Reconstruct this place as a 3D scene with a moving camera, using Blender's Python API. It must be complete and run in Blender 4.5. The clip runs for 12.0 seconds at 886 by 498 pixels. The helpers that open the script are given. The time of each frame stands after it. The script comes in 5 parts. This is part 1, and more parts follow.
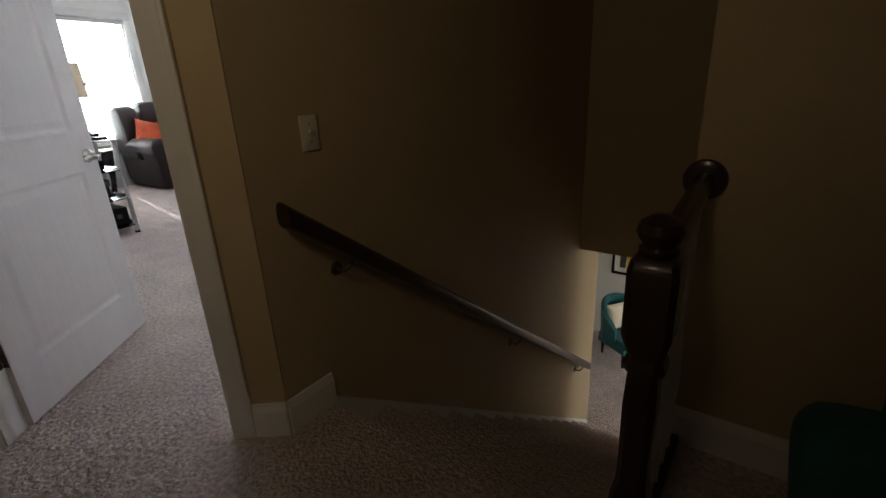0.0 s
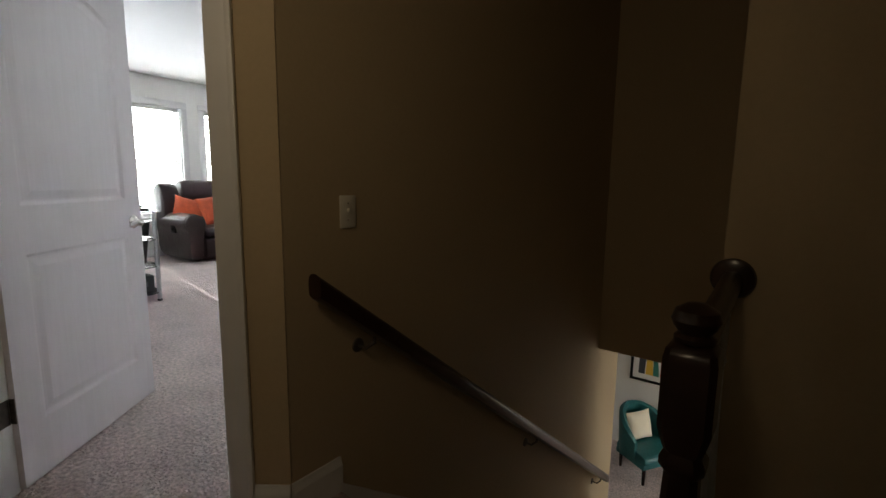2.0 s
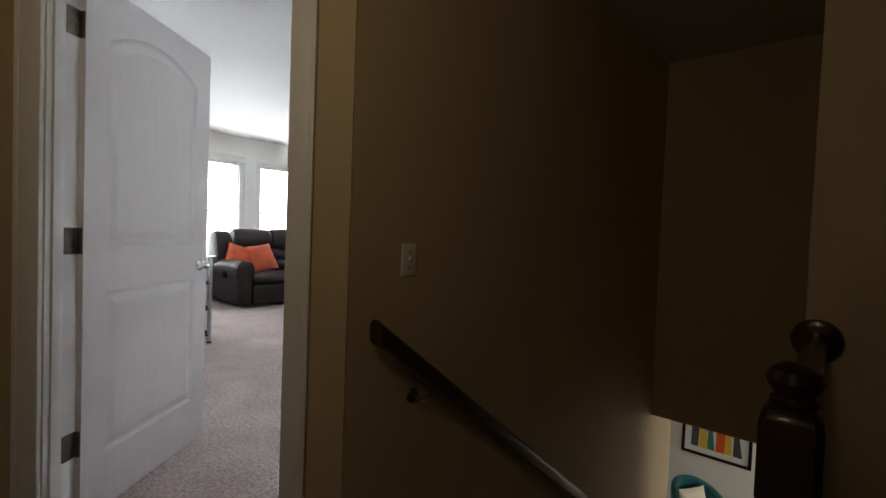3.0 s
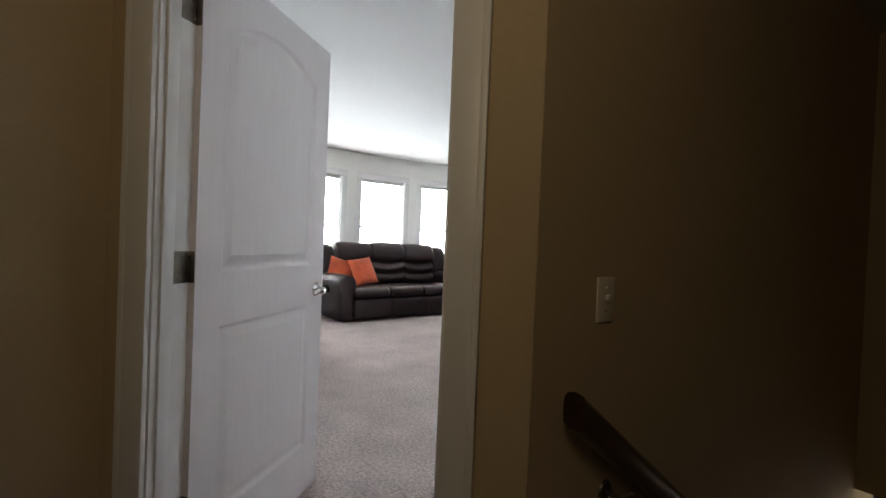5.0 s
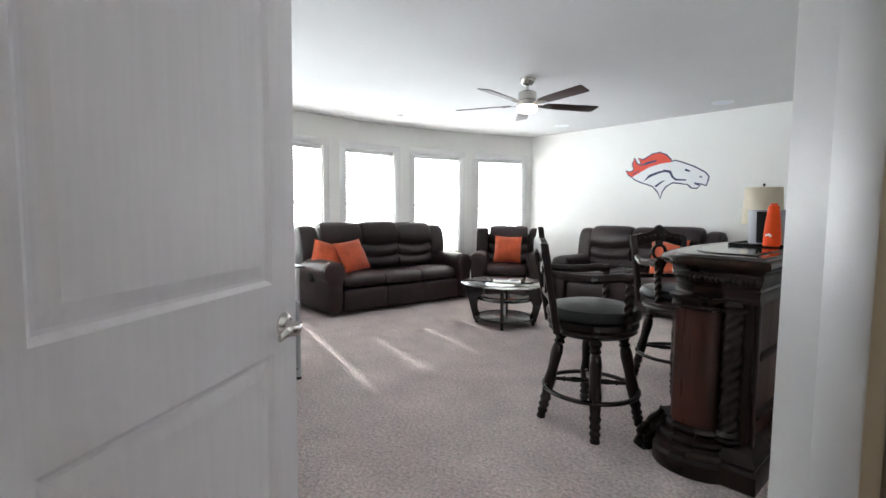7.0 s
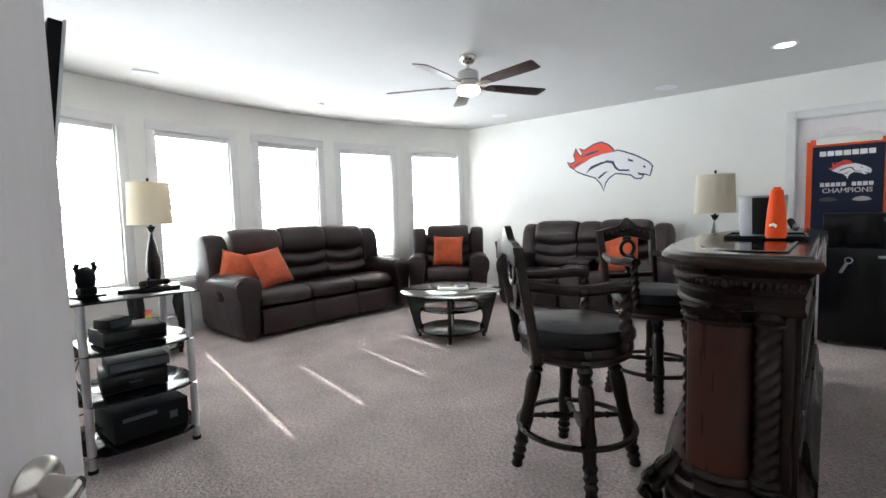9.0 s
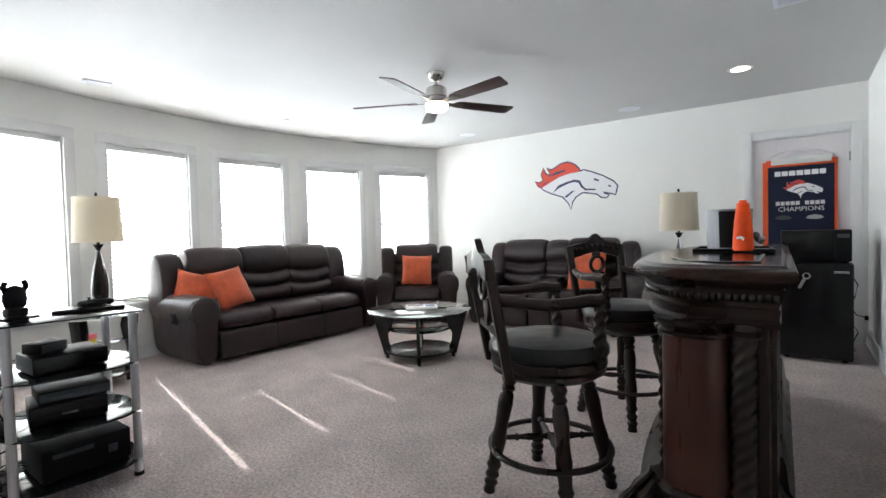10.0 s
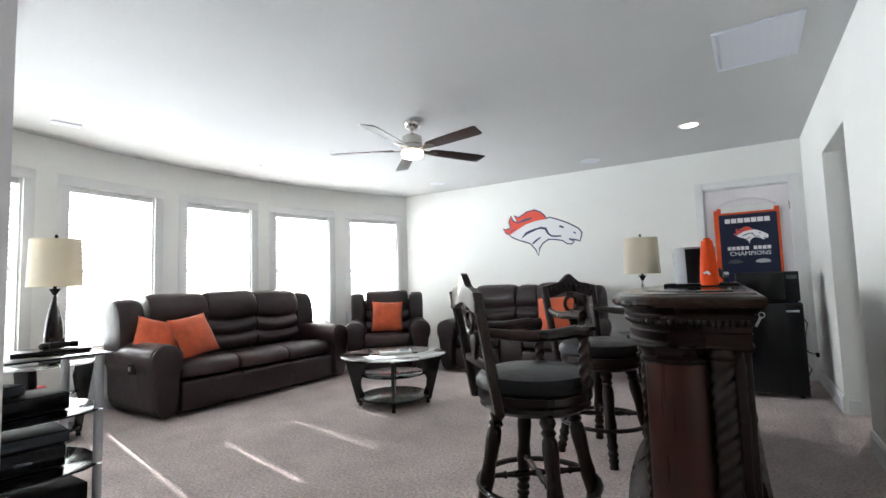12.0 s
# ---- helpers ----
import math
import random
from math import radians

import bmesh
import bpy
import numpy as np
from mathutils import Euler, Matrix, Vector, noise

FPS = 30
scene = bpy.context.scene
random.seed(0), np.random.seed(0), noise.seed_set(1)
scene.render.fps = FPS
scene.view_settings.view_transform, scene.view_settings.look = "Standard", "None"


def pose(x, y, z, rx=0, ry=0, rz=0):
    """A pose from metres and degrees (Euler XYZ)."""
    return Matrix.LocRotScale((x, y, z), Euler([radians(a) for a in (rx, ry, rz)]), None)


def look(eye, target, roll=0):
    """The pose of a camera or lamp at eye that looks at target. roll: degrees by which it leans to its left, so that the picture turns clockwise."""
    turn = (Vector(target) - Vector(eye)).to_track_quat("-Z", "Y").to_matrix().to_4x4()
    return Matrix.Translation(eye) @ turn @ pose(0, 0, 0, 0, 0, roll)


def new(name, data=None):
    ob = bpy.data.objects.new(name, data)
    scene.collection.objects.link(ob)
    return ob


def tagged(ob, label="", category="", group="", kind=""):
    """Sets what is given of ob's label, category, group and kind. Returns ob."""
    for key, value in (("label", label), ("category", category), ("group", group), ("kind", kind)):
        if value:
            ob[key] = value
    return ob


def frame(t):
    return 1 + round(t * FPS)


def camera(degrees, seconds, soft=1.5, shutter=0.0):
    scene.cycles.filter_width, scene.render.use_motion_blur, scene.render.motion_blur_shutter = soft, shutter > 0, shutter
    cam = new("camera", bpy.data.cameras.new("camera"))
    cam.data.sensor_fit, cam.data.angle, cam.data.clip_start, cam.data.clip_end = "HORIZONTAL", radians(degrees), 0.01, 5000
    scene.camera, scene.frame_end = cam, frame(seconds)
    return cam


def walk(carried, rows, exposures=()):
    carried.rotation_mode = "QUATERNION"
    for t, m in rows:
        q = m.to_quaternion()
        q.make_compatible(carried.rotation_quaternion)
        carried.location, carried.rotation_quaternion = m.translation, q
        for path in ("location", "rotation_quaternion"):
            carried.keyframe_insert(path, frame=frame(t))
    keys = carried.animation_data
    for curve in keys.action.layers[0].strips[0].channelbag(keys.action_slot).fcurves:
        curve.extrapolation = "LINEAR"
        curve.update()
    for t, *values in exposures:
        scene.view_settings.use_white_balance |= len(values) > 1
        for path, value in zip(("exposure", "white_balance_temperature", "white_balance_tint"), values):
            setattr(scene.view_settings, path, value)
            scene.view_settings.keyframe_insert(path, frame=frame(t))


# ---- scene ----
cam = camera(86.9, 12.0)
PATH = [
    (0, (1.546, -0.947, 1.194), (0.506, 0.622, 0.519), -2.7),
    (0.5, (1.541, -0.957, 1.191), (0.492, 0.628, 0.567), -1.8),
    (1, (1.538, -0.963, 1.182), (0.475, 0.644, 0.646), -0.8),
    (1.5, (1.535, -0.979, 1.174), (0.447, 0.645, 0.754), 0.1),
    (2, (1.527, -1.002, 1.166), (0.391, 0.618, 0.874), 0.8),
    (2.5, (1.507, -1.034, 1.158), (0.312, 0.561, 0.99), 1.6),
    (3, (1.466, -1.066, 1.149), (0.194, 0.476, 1.084), 2.2),
    (3.5, (1.396, -1.09, 1.141), (0.036, 0.376, 1.143), 2.7),
    (5.5, (0.721, -0.827, 1.201), (-0.825, 0.44, 1.145), 2.1),
    (6, (0.494, -0.719, 1.217), (-1.039, 0.563, 1.124), 1.3),
    (6.5, (0.285, -0.604, 1.232), (-1.23, 0.695, 1.102), 0.8),
    (8.3, (-0.287, -0.211, 1.241), (-1.636, 1.256, 1.055), -1.0),
    (8.5, (-0.355, -0.171, 1.245), (-1.678, 1.319, 1.063), -1.3),
    (9, (-0.408, -0.074, 1.231), (-1.681, 1.461, 1.079), -1.5),
    (9.5, (-0.43, -0.014, 1.214), (-1.657, 1.562, 1.099), -1.6),
    (10, (-0.461, 0.002, 1.189), (-1.631, 1.622, 1.126), -1.5),
    (10.5, (-0.487, -0.018, 1.172), (-1.601, 1.643, 1.166), -1.4),
    (11, (-0.508, -0.058, 1.146), (-1.577, 1.632, 1.203), -1.4),
    (11.5, (-0.517, -0.086, 1.136), (-1.562, 1.616, 1.244), -1.6),
    (12, (-0.528, -0.1, 1.12), (-1.558, 1.607, 1.27), -1.8),
]
walk(cam, [(t, look(eye, target, roll)) for t, eye, target, roll in PATH], [(0, 2.15), (12, 2.15)])
# watts: windows, lower room, and the lamp added on the landing
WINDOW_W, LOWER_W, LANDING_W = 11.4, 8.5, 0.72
# ---------------------------------------------------------------- light
world = bpy.data.worlds.new("sky")
scene.world = world
world.use_nodes = True
wn = world.node_tree.nodes
sky = wn.new("ShaderNodeTexSky")
sky.sky_type, sky.sun_disc = "NISHITA", False
SUN_EL, SUN_AZ = radians(32.5), math.atan2(-0.98, 0.21)
sky.sun_elevation, sky.sun_rotation = SUN_EL, SUN_AZ
wn["Background"].inputs["Strength"].default_value = 0.12
world.node_tree.links.new(sky.outputs["Color"], wn["Background"].inputs["Color"])

sun = new("sun", bpy.data.lights.new("sun", "SUN"))
sun.data.energy, sun.data.angle, sun.data.color = 5.0, radians(0.5), (1, 0.97, 0.93)
SUN_DIR = Vector((0.98 * math.cos(SUN_EL), -0.21 * math.cos(SUN_EL), -math.sin(SUN_EL)))
sun.matrix_world = look((-20, 6, 14), Vector((-20, 6, 14)) + SUN_DIR)


def area(name, m, sx, sy, watts, colour=(1, 1, 1), spread=180):
    ob = new(name, bpy.data.lights.new(name, "AREA"))
    ob.data.shape, ob.data.size, ob.data.size_y = "RECTANGLE", sx, sy
    ob.data.energy, ob.data.color, ob.data.spread = watts, colour, radians(spread)
    ob.matrix_world = m
    return ob


# ---------------------------------------------------------------- materials
def mat(name, colour, rough=0.6, metal=0.0, grain=0.0, scale=40.0, bump=0.0, bump_scale=120.0, stain=0.0, stain_scale=1.5,
        stretch=(1, 1, 1), sheen=0.0, coat=0.0, rough_var=0.0, bump_dist=0.004, spec=0.5, folds=0.0, folds_scale=9.0):
    """A surface with grain at a fine scale, stains at a coarse one, and fine relief."""
    m = bpy.data.materials.new(name)
    m.use_nodes = True
    nt, nd = m.node_tree, m.node_tree.nodes
    b = nd["Principled BSDF"]
    b.inputs["Roughness"].default_value, b.inputs["Metallic"].default_value = rough, metal
    b.inputs["Sheen Weight"].default_value, b.inputs["Coat Weight"].default_value = sheen, coat
    b.inputs["Specular IOR Level"].default_value = spec
    co = nd.new("ShaderNodeTexCoord")
    mp = nd.new("ShaderNodeMapping")
    mp.inputs["Scale"].default_value = stretch
    nt.links.new(co.outputs["Object"], mp.inputs["Vector"])

    def tex(s, detail=4.0):
        n = nd.new("ShaderNodeTexNoise")
        n.inputs["Scale"].default_value, n.inputs["Detail"].default_value = s, detail
        nt.links.new(mp.outputs["Vector"], n.inputs["Vector"])
        return n.outputs["Fac"]

    def scaled(fac, amount):
        r = nd.new("ShaderNodeMapRange")
        r.inputs["From Min"].default_value, r.inputs["From Max"].default_value = 0.25, 0.75
        r.inputs["To Min"].default_value, r.inputs["To Max"].default_value = 1 - amount, 1 + amount
        nt.links.new(fac, r.inputs["Value"])
        return r.outputs["Result"]

    rgb = nd.new("ShaderNodeRGB")
    rgb.outputs[0].default_value = (*colour, 1)
    out = rgb.outputs[0]
    for fac, amount in ((tex(scale), grain), (tex(stain_scale, 3.0), stain)):
        if amount:
            mul = nd.new("ShaderNodeMix")
            mul.data_type, mul.blend_type = "RGBA", "MULTIPLY"
            mul.inputs["Factor"].default_value = 1
            nt.links.new(out, mul.inputs["A"])
            nt.links.new(scaled(fac, amount), mul.inputs["B"])
            out = mul.outputs["Result"]
    nt.links.new(out, b.inputs["Base Color"])
    if rough_var:
        add = nd.new("ShaderNodeMath")
        add.operation = "MULTIPLY"
        add.inputs[1].default_value = rough
        nt.links.new(scaled(tex(6.0), rough_var), add.inputs[0])
        nt.links.new(add.outputs[0], b.inputs["Roughness"])
    if bump:
        bp = nd.new("ShaderNodeBump")
        bp.inputs["Strength"].default_value, bp.inputs["Distance"].default_value = bump, bump_dist
        nt.links.new(tex(bump_scale), bp.inputs["Height"])
        if folds:
            fp = nd.new("ShaderNodeBump")
            fp.inputs["Strength"].default_value, fp.inputs["Distance"].default_value = folds, 0.02
            nt.links.new(tex(folds_scale, 2.0), fp.inputs["Height"])
            nt.links.new(fp.outputs["Normal"], bp.inputs["Normal"])
        nt.links.new(bp.outputs["Normal"], b.inputs["Normal"])
    return m


def glow(name, colour, strength):
    m = bpy.data.materials.new(name)
    m.use_nodes = True
    b = m.node_tree.nodes["Principled BSDF"]
    b.inputs["Base Color"].default_value = (*colour, 1)
    b.inputs["Emission Color"].default_value = (*colour, 1)
    b.inputs["Emission Strength"].default_value = strength
    return m


def glass_mat(name, tint=(0.95, 0.98, 0.97), rough=0.0):
    m = bpy.data.materials.new(name)
    m.use_nodes = True
    b = m.node_tree.nodes["Principled BSDF"]
    b.inputs["Base Color"].default_value = (*tint, 1)
    b.inputs["Transmission Weight"].default_value, b.inputs["Roughness"].default_value = 1, rough
    b.inputs["IOR"].default_value = 1.45
    return m


def cloth_through(name, colour, share):
    """Thin cloth or plastic that lets part of the light through."""
    m = mat(name, colour, 0.8, grain=0.04, scale=300, bump=0.15, bump_scale=400, stretch=(1, 1, 0.2))
    nt, nd = m.node_tree, m.node_tree.nodes
    tr = nd.new("ShaderNodeBsdfTranslucent")
    tr.inputs["Color"].default_value = (*colour, 1)
    mix = nd.new("ShaderNodeMixShader")
    mix.inputs["Fac"].default_value = share
    nt.links.new(nd["Principled BSDF"].outputs[0], mix.inputs[1])
    nt.links.new(tr.outputs[0], mix.inputs[2])
    nt.links.new(mix.outputs[0], nd["Material Output"].inputs["Surface"])
    return m


CARPET = mat("carpet", (0.69, 0.582, 0.56), 0.95, grain=0.36, scale=55, bump=1.0, bump_scale=72, stain=0.16, stain_scale=3.0, sheen=0.2, bump_dist=0.034, spec=0.1, folds=0.8, folds_scale=30)
ROOM_PAINT = mat("room_paint", (0.86, 0.86, 0.835), 0.75, grain=0.02, scale=60, bump=0.12, bump_scale=260, stain=0.025, stain_scale=0.9)
HALL_PAINT = mat("hall_paint", (0.50, 0.395, 0.25), 0.7, grain=0.03, scale=60, bump=0.15, bump_scale=260, stain=0.04, stain_scale=0.9)
# white ceiling, its colour greyed to stand in for weaker light from the windows
CEIL_DIMMED = mat("ceiling_paint_dimmed", (0.60, 0.60, 0.60), 0.85, grain=0.02, scale=80, bump=0.2, bump_scale=200, stain=0.02)
TRIM = mat("trim_paint", (0.80, 0.80, 0.80), 0.4, grain=0.015, scale=20, stain=0.02, stain_scale=3)
DOOR_WHITE = mat("door_paint", (0.79, 0.755, 0.78), 0.42, grain=0.03, scale=60, bump=0.08, bump_scale=200, stretch=(1, 1, 0.06), stain=0.02)
LEATHER = mat("brown_leather", (0.023, 0.0115, 0.0125), 0.37, spec=0.48, folds=0.35, folds_scale=7.0, grain=0.2, scale=30, bump=0.35, bump_scale=130, stain=0.25, stain_scale=4, rough_var=0.2)
STOOL_LEATHER = mat("black_leather", (0.0060, 0.0060, 0.0070), 0.34, spec=0.26, folds=0.3, folds_scale=8.0, grain=0.15, scale=40, bump=0.25, bump_scale=150, stain=0.2, stain_scale=6, rough_var=0.2)
TEAL = mat("teal_leather", (0.016, 0.125, 0.135), 0.4, grain=0.15, scale=30, bump=0.25, bump_scale=140, stain=0.2, stain_scale=5)
ORANGE = mat("orange_velvet", (0.55, 0.090, 0.028), 0.85, grain=0.08, scale=26, bump=0.3, bump_scale=380, stain=0.22, stain_scale=6, sheen=0.35)
ORANGE_FOAM = mat("orange_foam", (0.82, 0.078, 0.010), 0.6, spec=0.2, grain=0.05, scale=80, bump=0.2, bump_scale=300, stain=0.05)
CREAM = mat("cream_cloth", (0.78, 0.72, 0.58), 0.9, grain=0.06, scale=200, bump=0.3, bump_scale=350, stain=0.05)
WOOD = mat("dark_wood", (0.0125, 0.0048, 0.0035), 0.30, spec=0.34, grain=0.4, scale=14, bump=0.2, bump_scale=60, stain=0.3, stain_scale=3, stretch=(1, 1, 0.15), coat=0.0, rough_var=0.25)
BAR_WOOD = mat("red_brown_wood", (0.042, 0.0105, 0.0062), 0.32, spec=0.3, grain=0.45, scale=22, bump=0.08, bump_scale=80, stain=0.3, stain_scale=2.5, stretch=(1, 1, 0.07), coat=0.1, rough_var=0.2)
BAR_TOP = mat("polished_bar_top", (0.026, 0.012, 0.008), 0.16, spec=0.3, grain=0.35, scale=18, stain=0.25, stretch=(1, 0.12, 1), coat=0.08)
RAIL_WOOD = mat("stained_rail", (0.030, 0.012, 0.008), 0.28, grain=0.3, scale=30, stain=0.2, stretch=(1, 0.2, 1), coat=0.3)
ESPRESSO = mat("espresso_veneer", (0.009, 0.007, 0.0065), 0.26, grain=0.25, scale=30, stain=0.15, stretch=(1, 1, 0.2))
BLADE = mat("walnut_blade", (0.055, 0.030, 0.028), 0.4, grain=0.3, scale=16, stain=0.2, stretch=(0.12, 1, 1))
BLACK = mat("black_plastic", (0.007, 0.007, 0.008), 0.58, spec=0.18, grain=0.1, scale=60, bump=0.1, bump_scale=400, stain=0.1)
GLOSS = mat("black_gloss", (0.005, 0.005, 0.006), 0.2, spec=0.35, grain=0.05, stain=0.05)
BLACK_GLASS = mat("black_glass", (0.008, 0.009, 0.012), 0.12, spec=0.3, grain=0.03, stain=0.05)
STEEL = mat("brushed_aluminium", (0.50, 0.51, 0.53), 0.32, 1.0, grain=0.06, scale=90, stretch=(1, 1, 0.03), rough_var=0.2)
NICKEL = mat("satin_nickel", (0.60, 0.57, 0.54), 0.25, 1.0, grain=0.05, scale=60, rough_var=0.2)
BRONZE = mat("worn_bronze", (0.16, 0.14, 0.12), 0.42, 0.9, grain=0.3, scale=40, stain=0.3, stain_scale=12, rough_var=0.3)
BUCKET = mat("satin_grey", (0.22, 0.23, 0.26), 0.35, grain=0.08, scale=70, stain=0.1, stretch=(1, 1, 0.05))
IVORY = mat("ivory_plastic", (0.72, 0.68, 0.58), 0.35, grain=0.02, stain=0.03)
WHITE_PLASTIC = mat("white_plastic", (0.75, 0.75, 0.75), 0.4, grain=0.02, stain=0.03)
GREY_VENT = mat("grey_grille", (0.70, 0.72, 0.79), 0.5, grain=0.03, stain=0.03)
NAVY = mat("navy_felt", (0.012, 0.016, 0.045), 0.95, grain=0.15, scale=150, bump=0.3, bump_scale=400, stain=0.1)
ORANGE_FELT = mat("orange_felt", (0.75, 0.10, 0.02), 0.9, grain=0.1, scale=150, bump=0.3, bump_scale=400, stain=0.06)
WHITE_INK = mat("white_vinyl", (0.80, 0.80, 0.82), 0.5, grain=0.02, stain=0.03)
NAVY_INK = mat("navy_vinyl", (0.035, 0.05, 0.13), 0.5, grain=0.04, stain=0.04)
RED_INK = mat("red_orange_vinyl", (0.72, 0.07, 0.035), 0.5, grain=0.04, stain=0.04)
PAPER = mat("paper", (0.78, 0.78, 0.76), 0.8, grain=0.03, stain=0.04)
PINK = mat("pink_card", (0.80, 0.16, 0.18), 0.6, grain=0.05, stain=0.05)
YELLOW = mat("yellow_card", (0.75, 0.50, 0.06), 0.6, grain=0.05, stain=0.05)
GREEN_INK = mat("green_print", (0.03, 0.20, 0.15), 0.6, grain=0.08, stain=0.1)
GREY_INK = mat("grey_print", (0.055, 0.065, 0.072), 0.6, grain=0.08, stain=0.1)
GLASS = glass_mat("clear_glass")
TABLE_GLASS = glass_mat("table_glass", (0.92, 0.96, 0.95))
SHADE = cloth_through("lampshade_cloth", (0.80, 0.74, 0.62), 0.45)
SLAT = cloth_through("blind_slat", (0.85, 0.85, 0.84), 0.35)
LAWN = mat("lawn", (0.07, 0.09, 0.035), 0.95, grain=0.3, scale=8, stain=0.3, stain_scale=0.2)
FROST = glow("frosted_lamp_glass", (1.0, 0.90, 0.76), 1.6)
CAN_GLOW = glow("lit_lens", (1.0, 0.93, 0.82), 2.5)


# ---------------------------------------------------------------- mesh helpers
def finish(name, bm, material, smooth=True):
    bmesh.ops.recalc_face_normals(bm, faces=bm.faces)
    me = bpy.data.meshes.new(name)
    bm.to_mesh(me)
    bm.free()
    me.materials.append(material)
    if smooth:
        me.polygons.foreach_set("use_smooth", [True] * len(me.polygons))
        me.set_sharp_from_angle(angle=radians(38))
    return me


def part(name, bm, material, parent, label="", m=None, smooth=True):
    ob = new(name, finish(name, bm, material, smooth))
    ob.parent = parent
    if m is not None:
        ob.matrix_local = m
    if label:
        tagged(ob, label)
    return ob


def again(ob, m, parent=None):
    """One more piece on the same mesh."""
    o = new(ob.name.split(".")[0], ob.data)
    o.parent = parent or ob.parent
    o.matrix_local = m
    return o


def thing(name, label, category, m=None, group="", kind=""):
    ob = new(name)
    ob.empty_display_size = 0.1
    if m is not None:
        ob.matrix_world = m
    return tagged(ob, label, category, group, kind)


def structure(name, bm, material, label="", m=None, smooth=False):
    ob = new(name, finish(name, bm, material, smooth))
    if m is not None:
        ob.matrix_world = m
    return tagged(ob, label, name.split("_")[0], kind="structure")


def box(x0, y0, z0, x1, y1, z1, bevel=0.0, segs=2, bm=None):
    own = bmesh.new()
    bmesh.ops.create_cube(own, size=1, matrix=Matrix.LocRotScale(((x0 + x1) / 2, (y0 + y1) / 2, (z0 + z1) / 2), None, (abs(x1 - x0), abs(y1 - y0), abs(z1 - z0))))
    if bevel:
        bmesh.ops.bevel(own, geom=own.edges[:], offset=bevel, segments=segs, affect="EDGES", profile=0.5)
    return merge(bm, own)


def merge(bm, own, m=None):
    if m is not None:
        own.transform(m)
    if bm is None:
        return own
    me = bpy.data.meshes.new("tmp")
    own.to_mesh(me)
    own.free()
    bm.from_mesh(me)
    bpy.data.meshes.remove(me)
    return bm


def rings(loops, bm=None, closed=False, caps=True, m=None):
    """A skin over rows of points, each row a closed loop."""
    own = bmesh.new()
    rows = [[own.verts.new(p) for p in loop] for loop in loops]
    n = len(rows[0])
    pairs = list(zip(rows, rows[1:])) + ([(rows[-1], rows[0])] if closed else [])
    for a, b in pairs:
        for i in range(n):
            own.faces.new((a[i], a[(i + 1) % n], b[(i + 1) % n], b[i]))
    if caps and not closed:
        own.faces.new(rows[0][::-1])
        own.faces.new(rows[-1])
    return merge(bm, own, m)


def lathe(profile, n=24, bm=None, m=None):
    """A turned solid: rows of radius and height."""
    return rings([[(r * math.cos(2 * math.pi * i / n), r * math.sin(2 * math.pi * i / n), z) for i in range(n)] for r, z in profile], bm, m=m)


def tube(points, radius, n=8, bm=None, closed=False):
    pts = [Vector(p) for p in points]
    loops = []
    for i, p in enumerate(pts):
        a = pts[(i - 1) % len(pts)] if closed or i else pts[0]
        b = pts[(i + 1) % len(pts)] if closed or i < len(pts) - 1 else pts[-1]
        d = (b - a).normalized()
        u = d.cross(Vector((0.03, 0.05, 1))).normalized()
        v = d.cross(u)
        loops.append([p + radius * (math.cos(2 * math.pi * k / n) * u + math.sin(2 * math.pi * k / n) * v) for k in range(n)])
    return rings(loops, bm, closed)


def prism(outline, z0, z1, bm=None, m=None, bevel=0.0):
    """An outline in x and y, given thickness in z."""
    own = bmesh.new()
    bottom = [own.verts.new((x, y, z0)) for x, y in outline]
    top = [own.verts.new((x, y, z1)) for x, y in outline]
    n = len(outline)
    own.faces.new(bottom[::-1])
    own.faces.new(top)
    for i in range(n):
        own.faces.new((bottom[i], bottom[(i + 1) % n], top[(i + 1) % n], top[i]))
    if bevel:
        bmesh.ops.bevel(own, geom=own.edges[:], offset=bevel, segments=2, affect="EDGES", profile=0.5)
    return merge(bm, own, m)


def puffy(width, outline, power=5.0, n=14, shrink=0.35, bm=None, m=None, sag=0.0):
    """A stuffed form: an outline in y and z drawn out along x, drawn in and rounded at both ends."""
    cy = sum(p[0] for p in outline) / len(outline)
    cz = sum(p[1] for p in outline) / len(outline)
    loops = []
    for i in range(n + 1):
        u = -math.cos(math.pi * i / n)
        k = 1 - shrink * (1 - (1 - min(1, abs(u)) ** power) ** (1 / power))
        loops.append([(u * width / 2, cy + (y - cy) * k, cz + (z - cz) * k - sag * (1 - u * u) * max(0.0, 1 - abs(z - cz) / 0.33)) for y, z in outline])
    return rings(loops, bm, m=m)


def smooth_loop(points, times=2):
    """A closed outline with its corners rounded off."""
    for _ in range(times):
        out = []
        for i, p in enumerate(points):
            q = points[(i + 1) % len(points)]
            out += [(0.75 * p[0] + 0.25 * q[0], 0.75 * p[1] + 0.25 * q[1]), (0.25 * p[0] + 0.75 * q[0], 0.25 * p[1] + 0.75 * q[1])]
        points = out
    return points


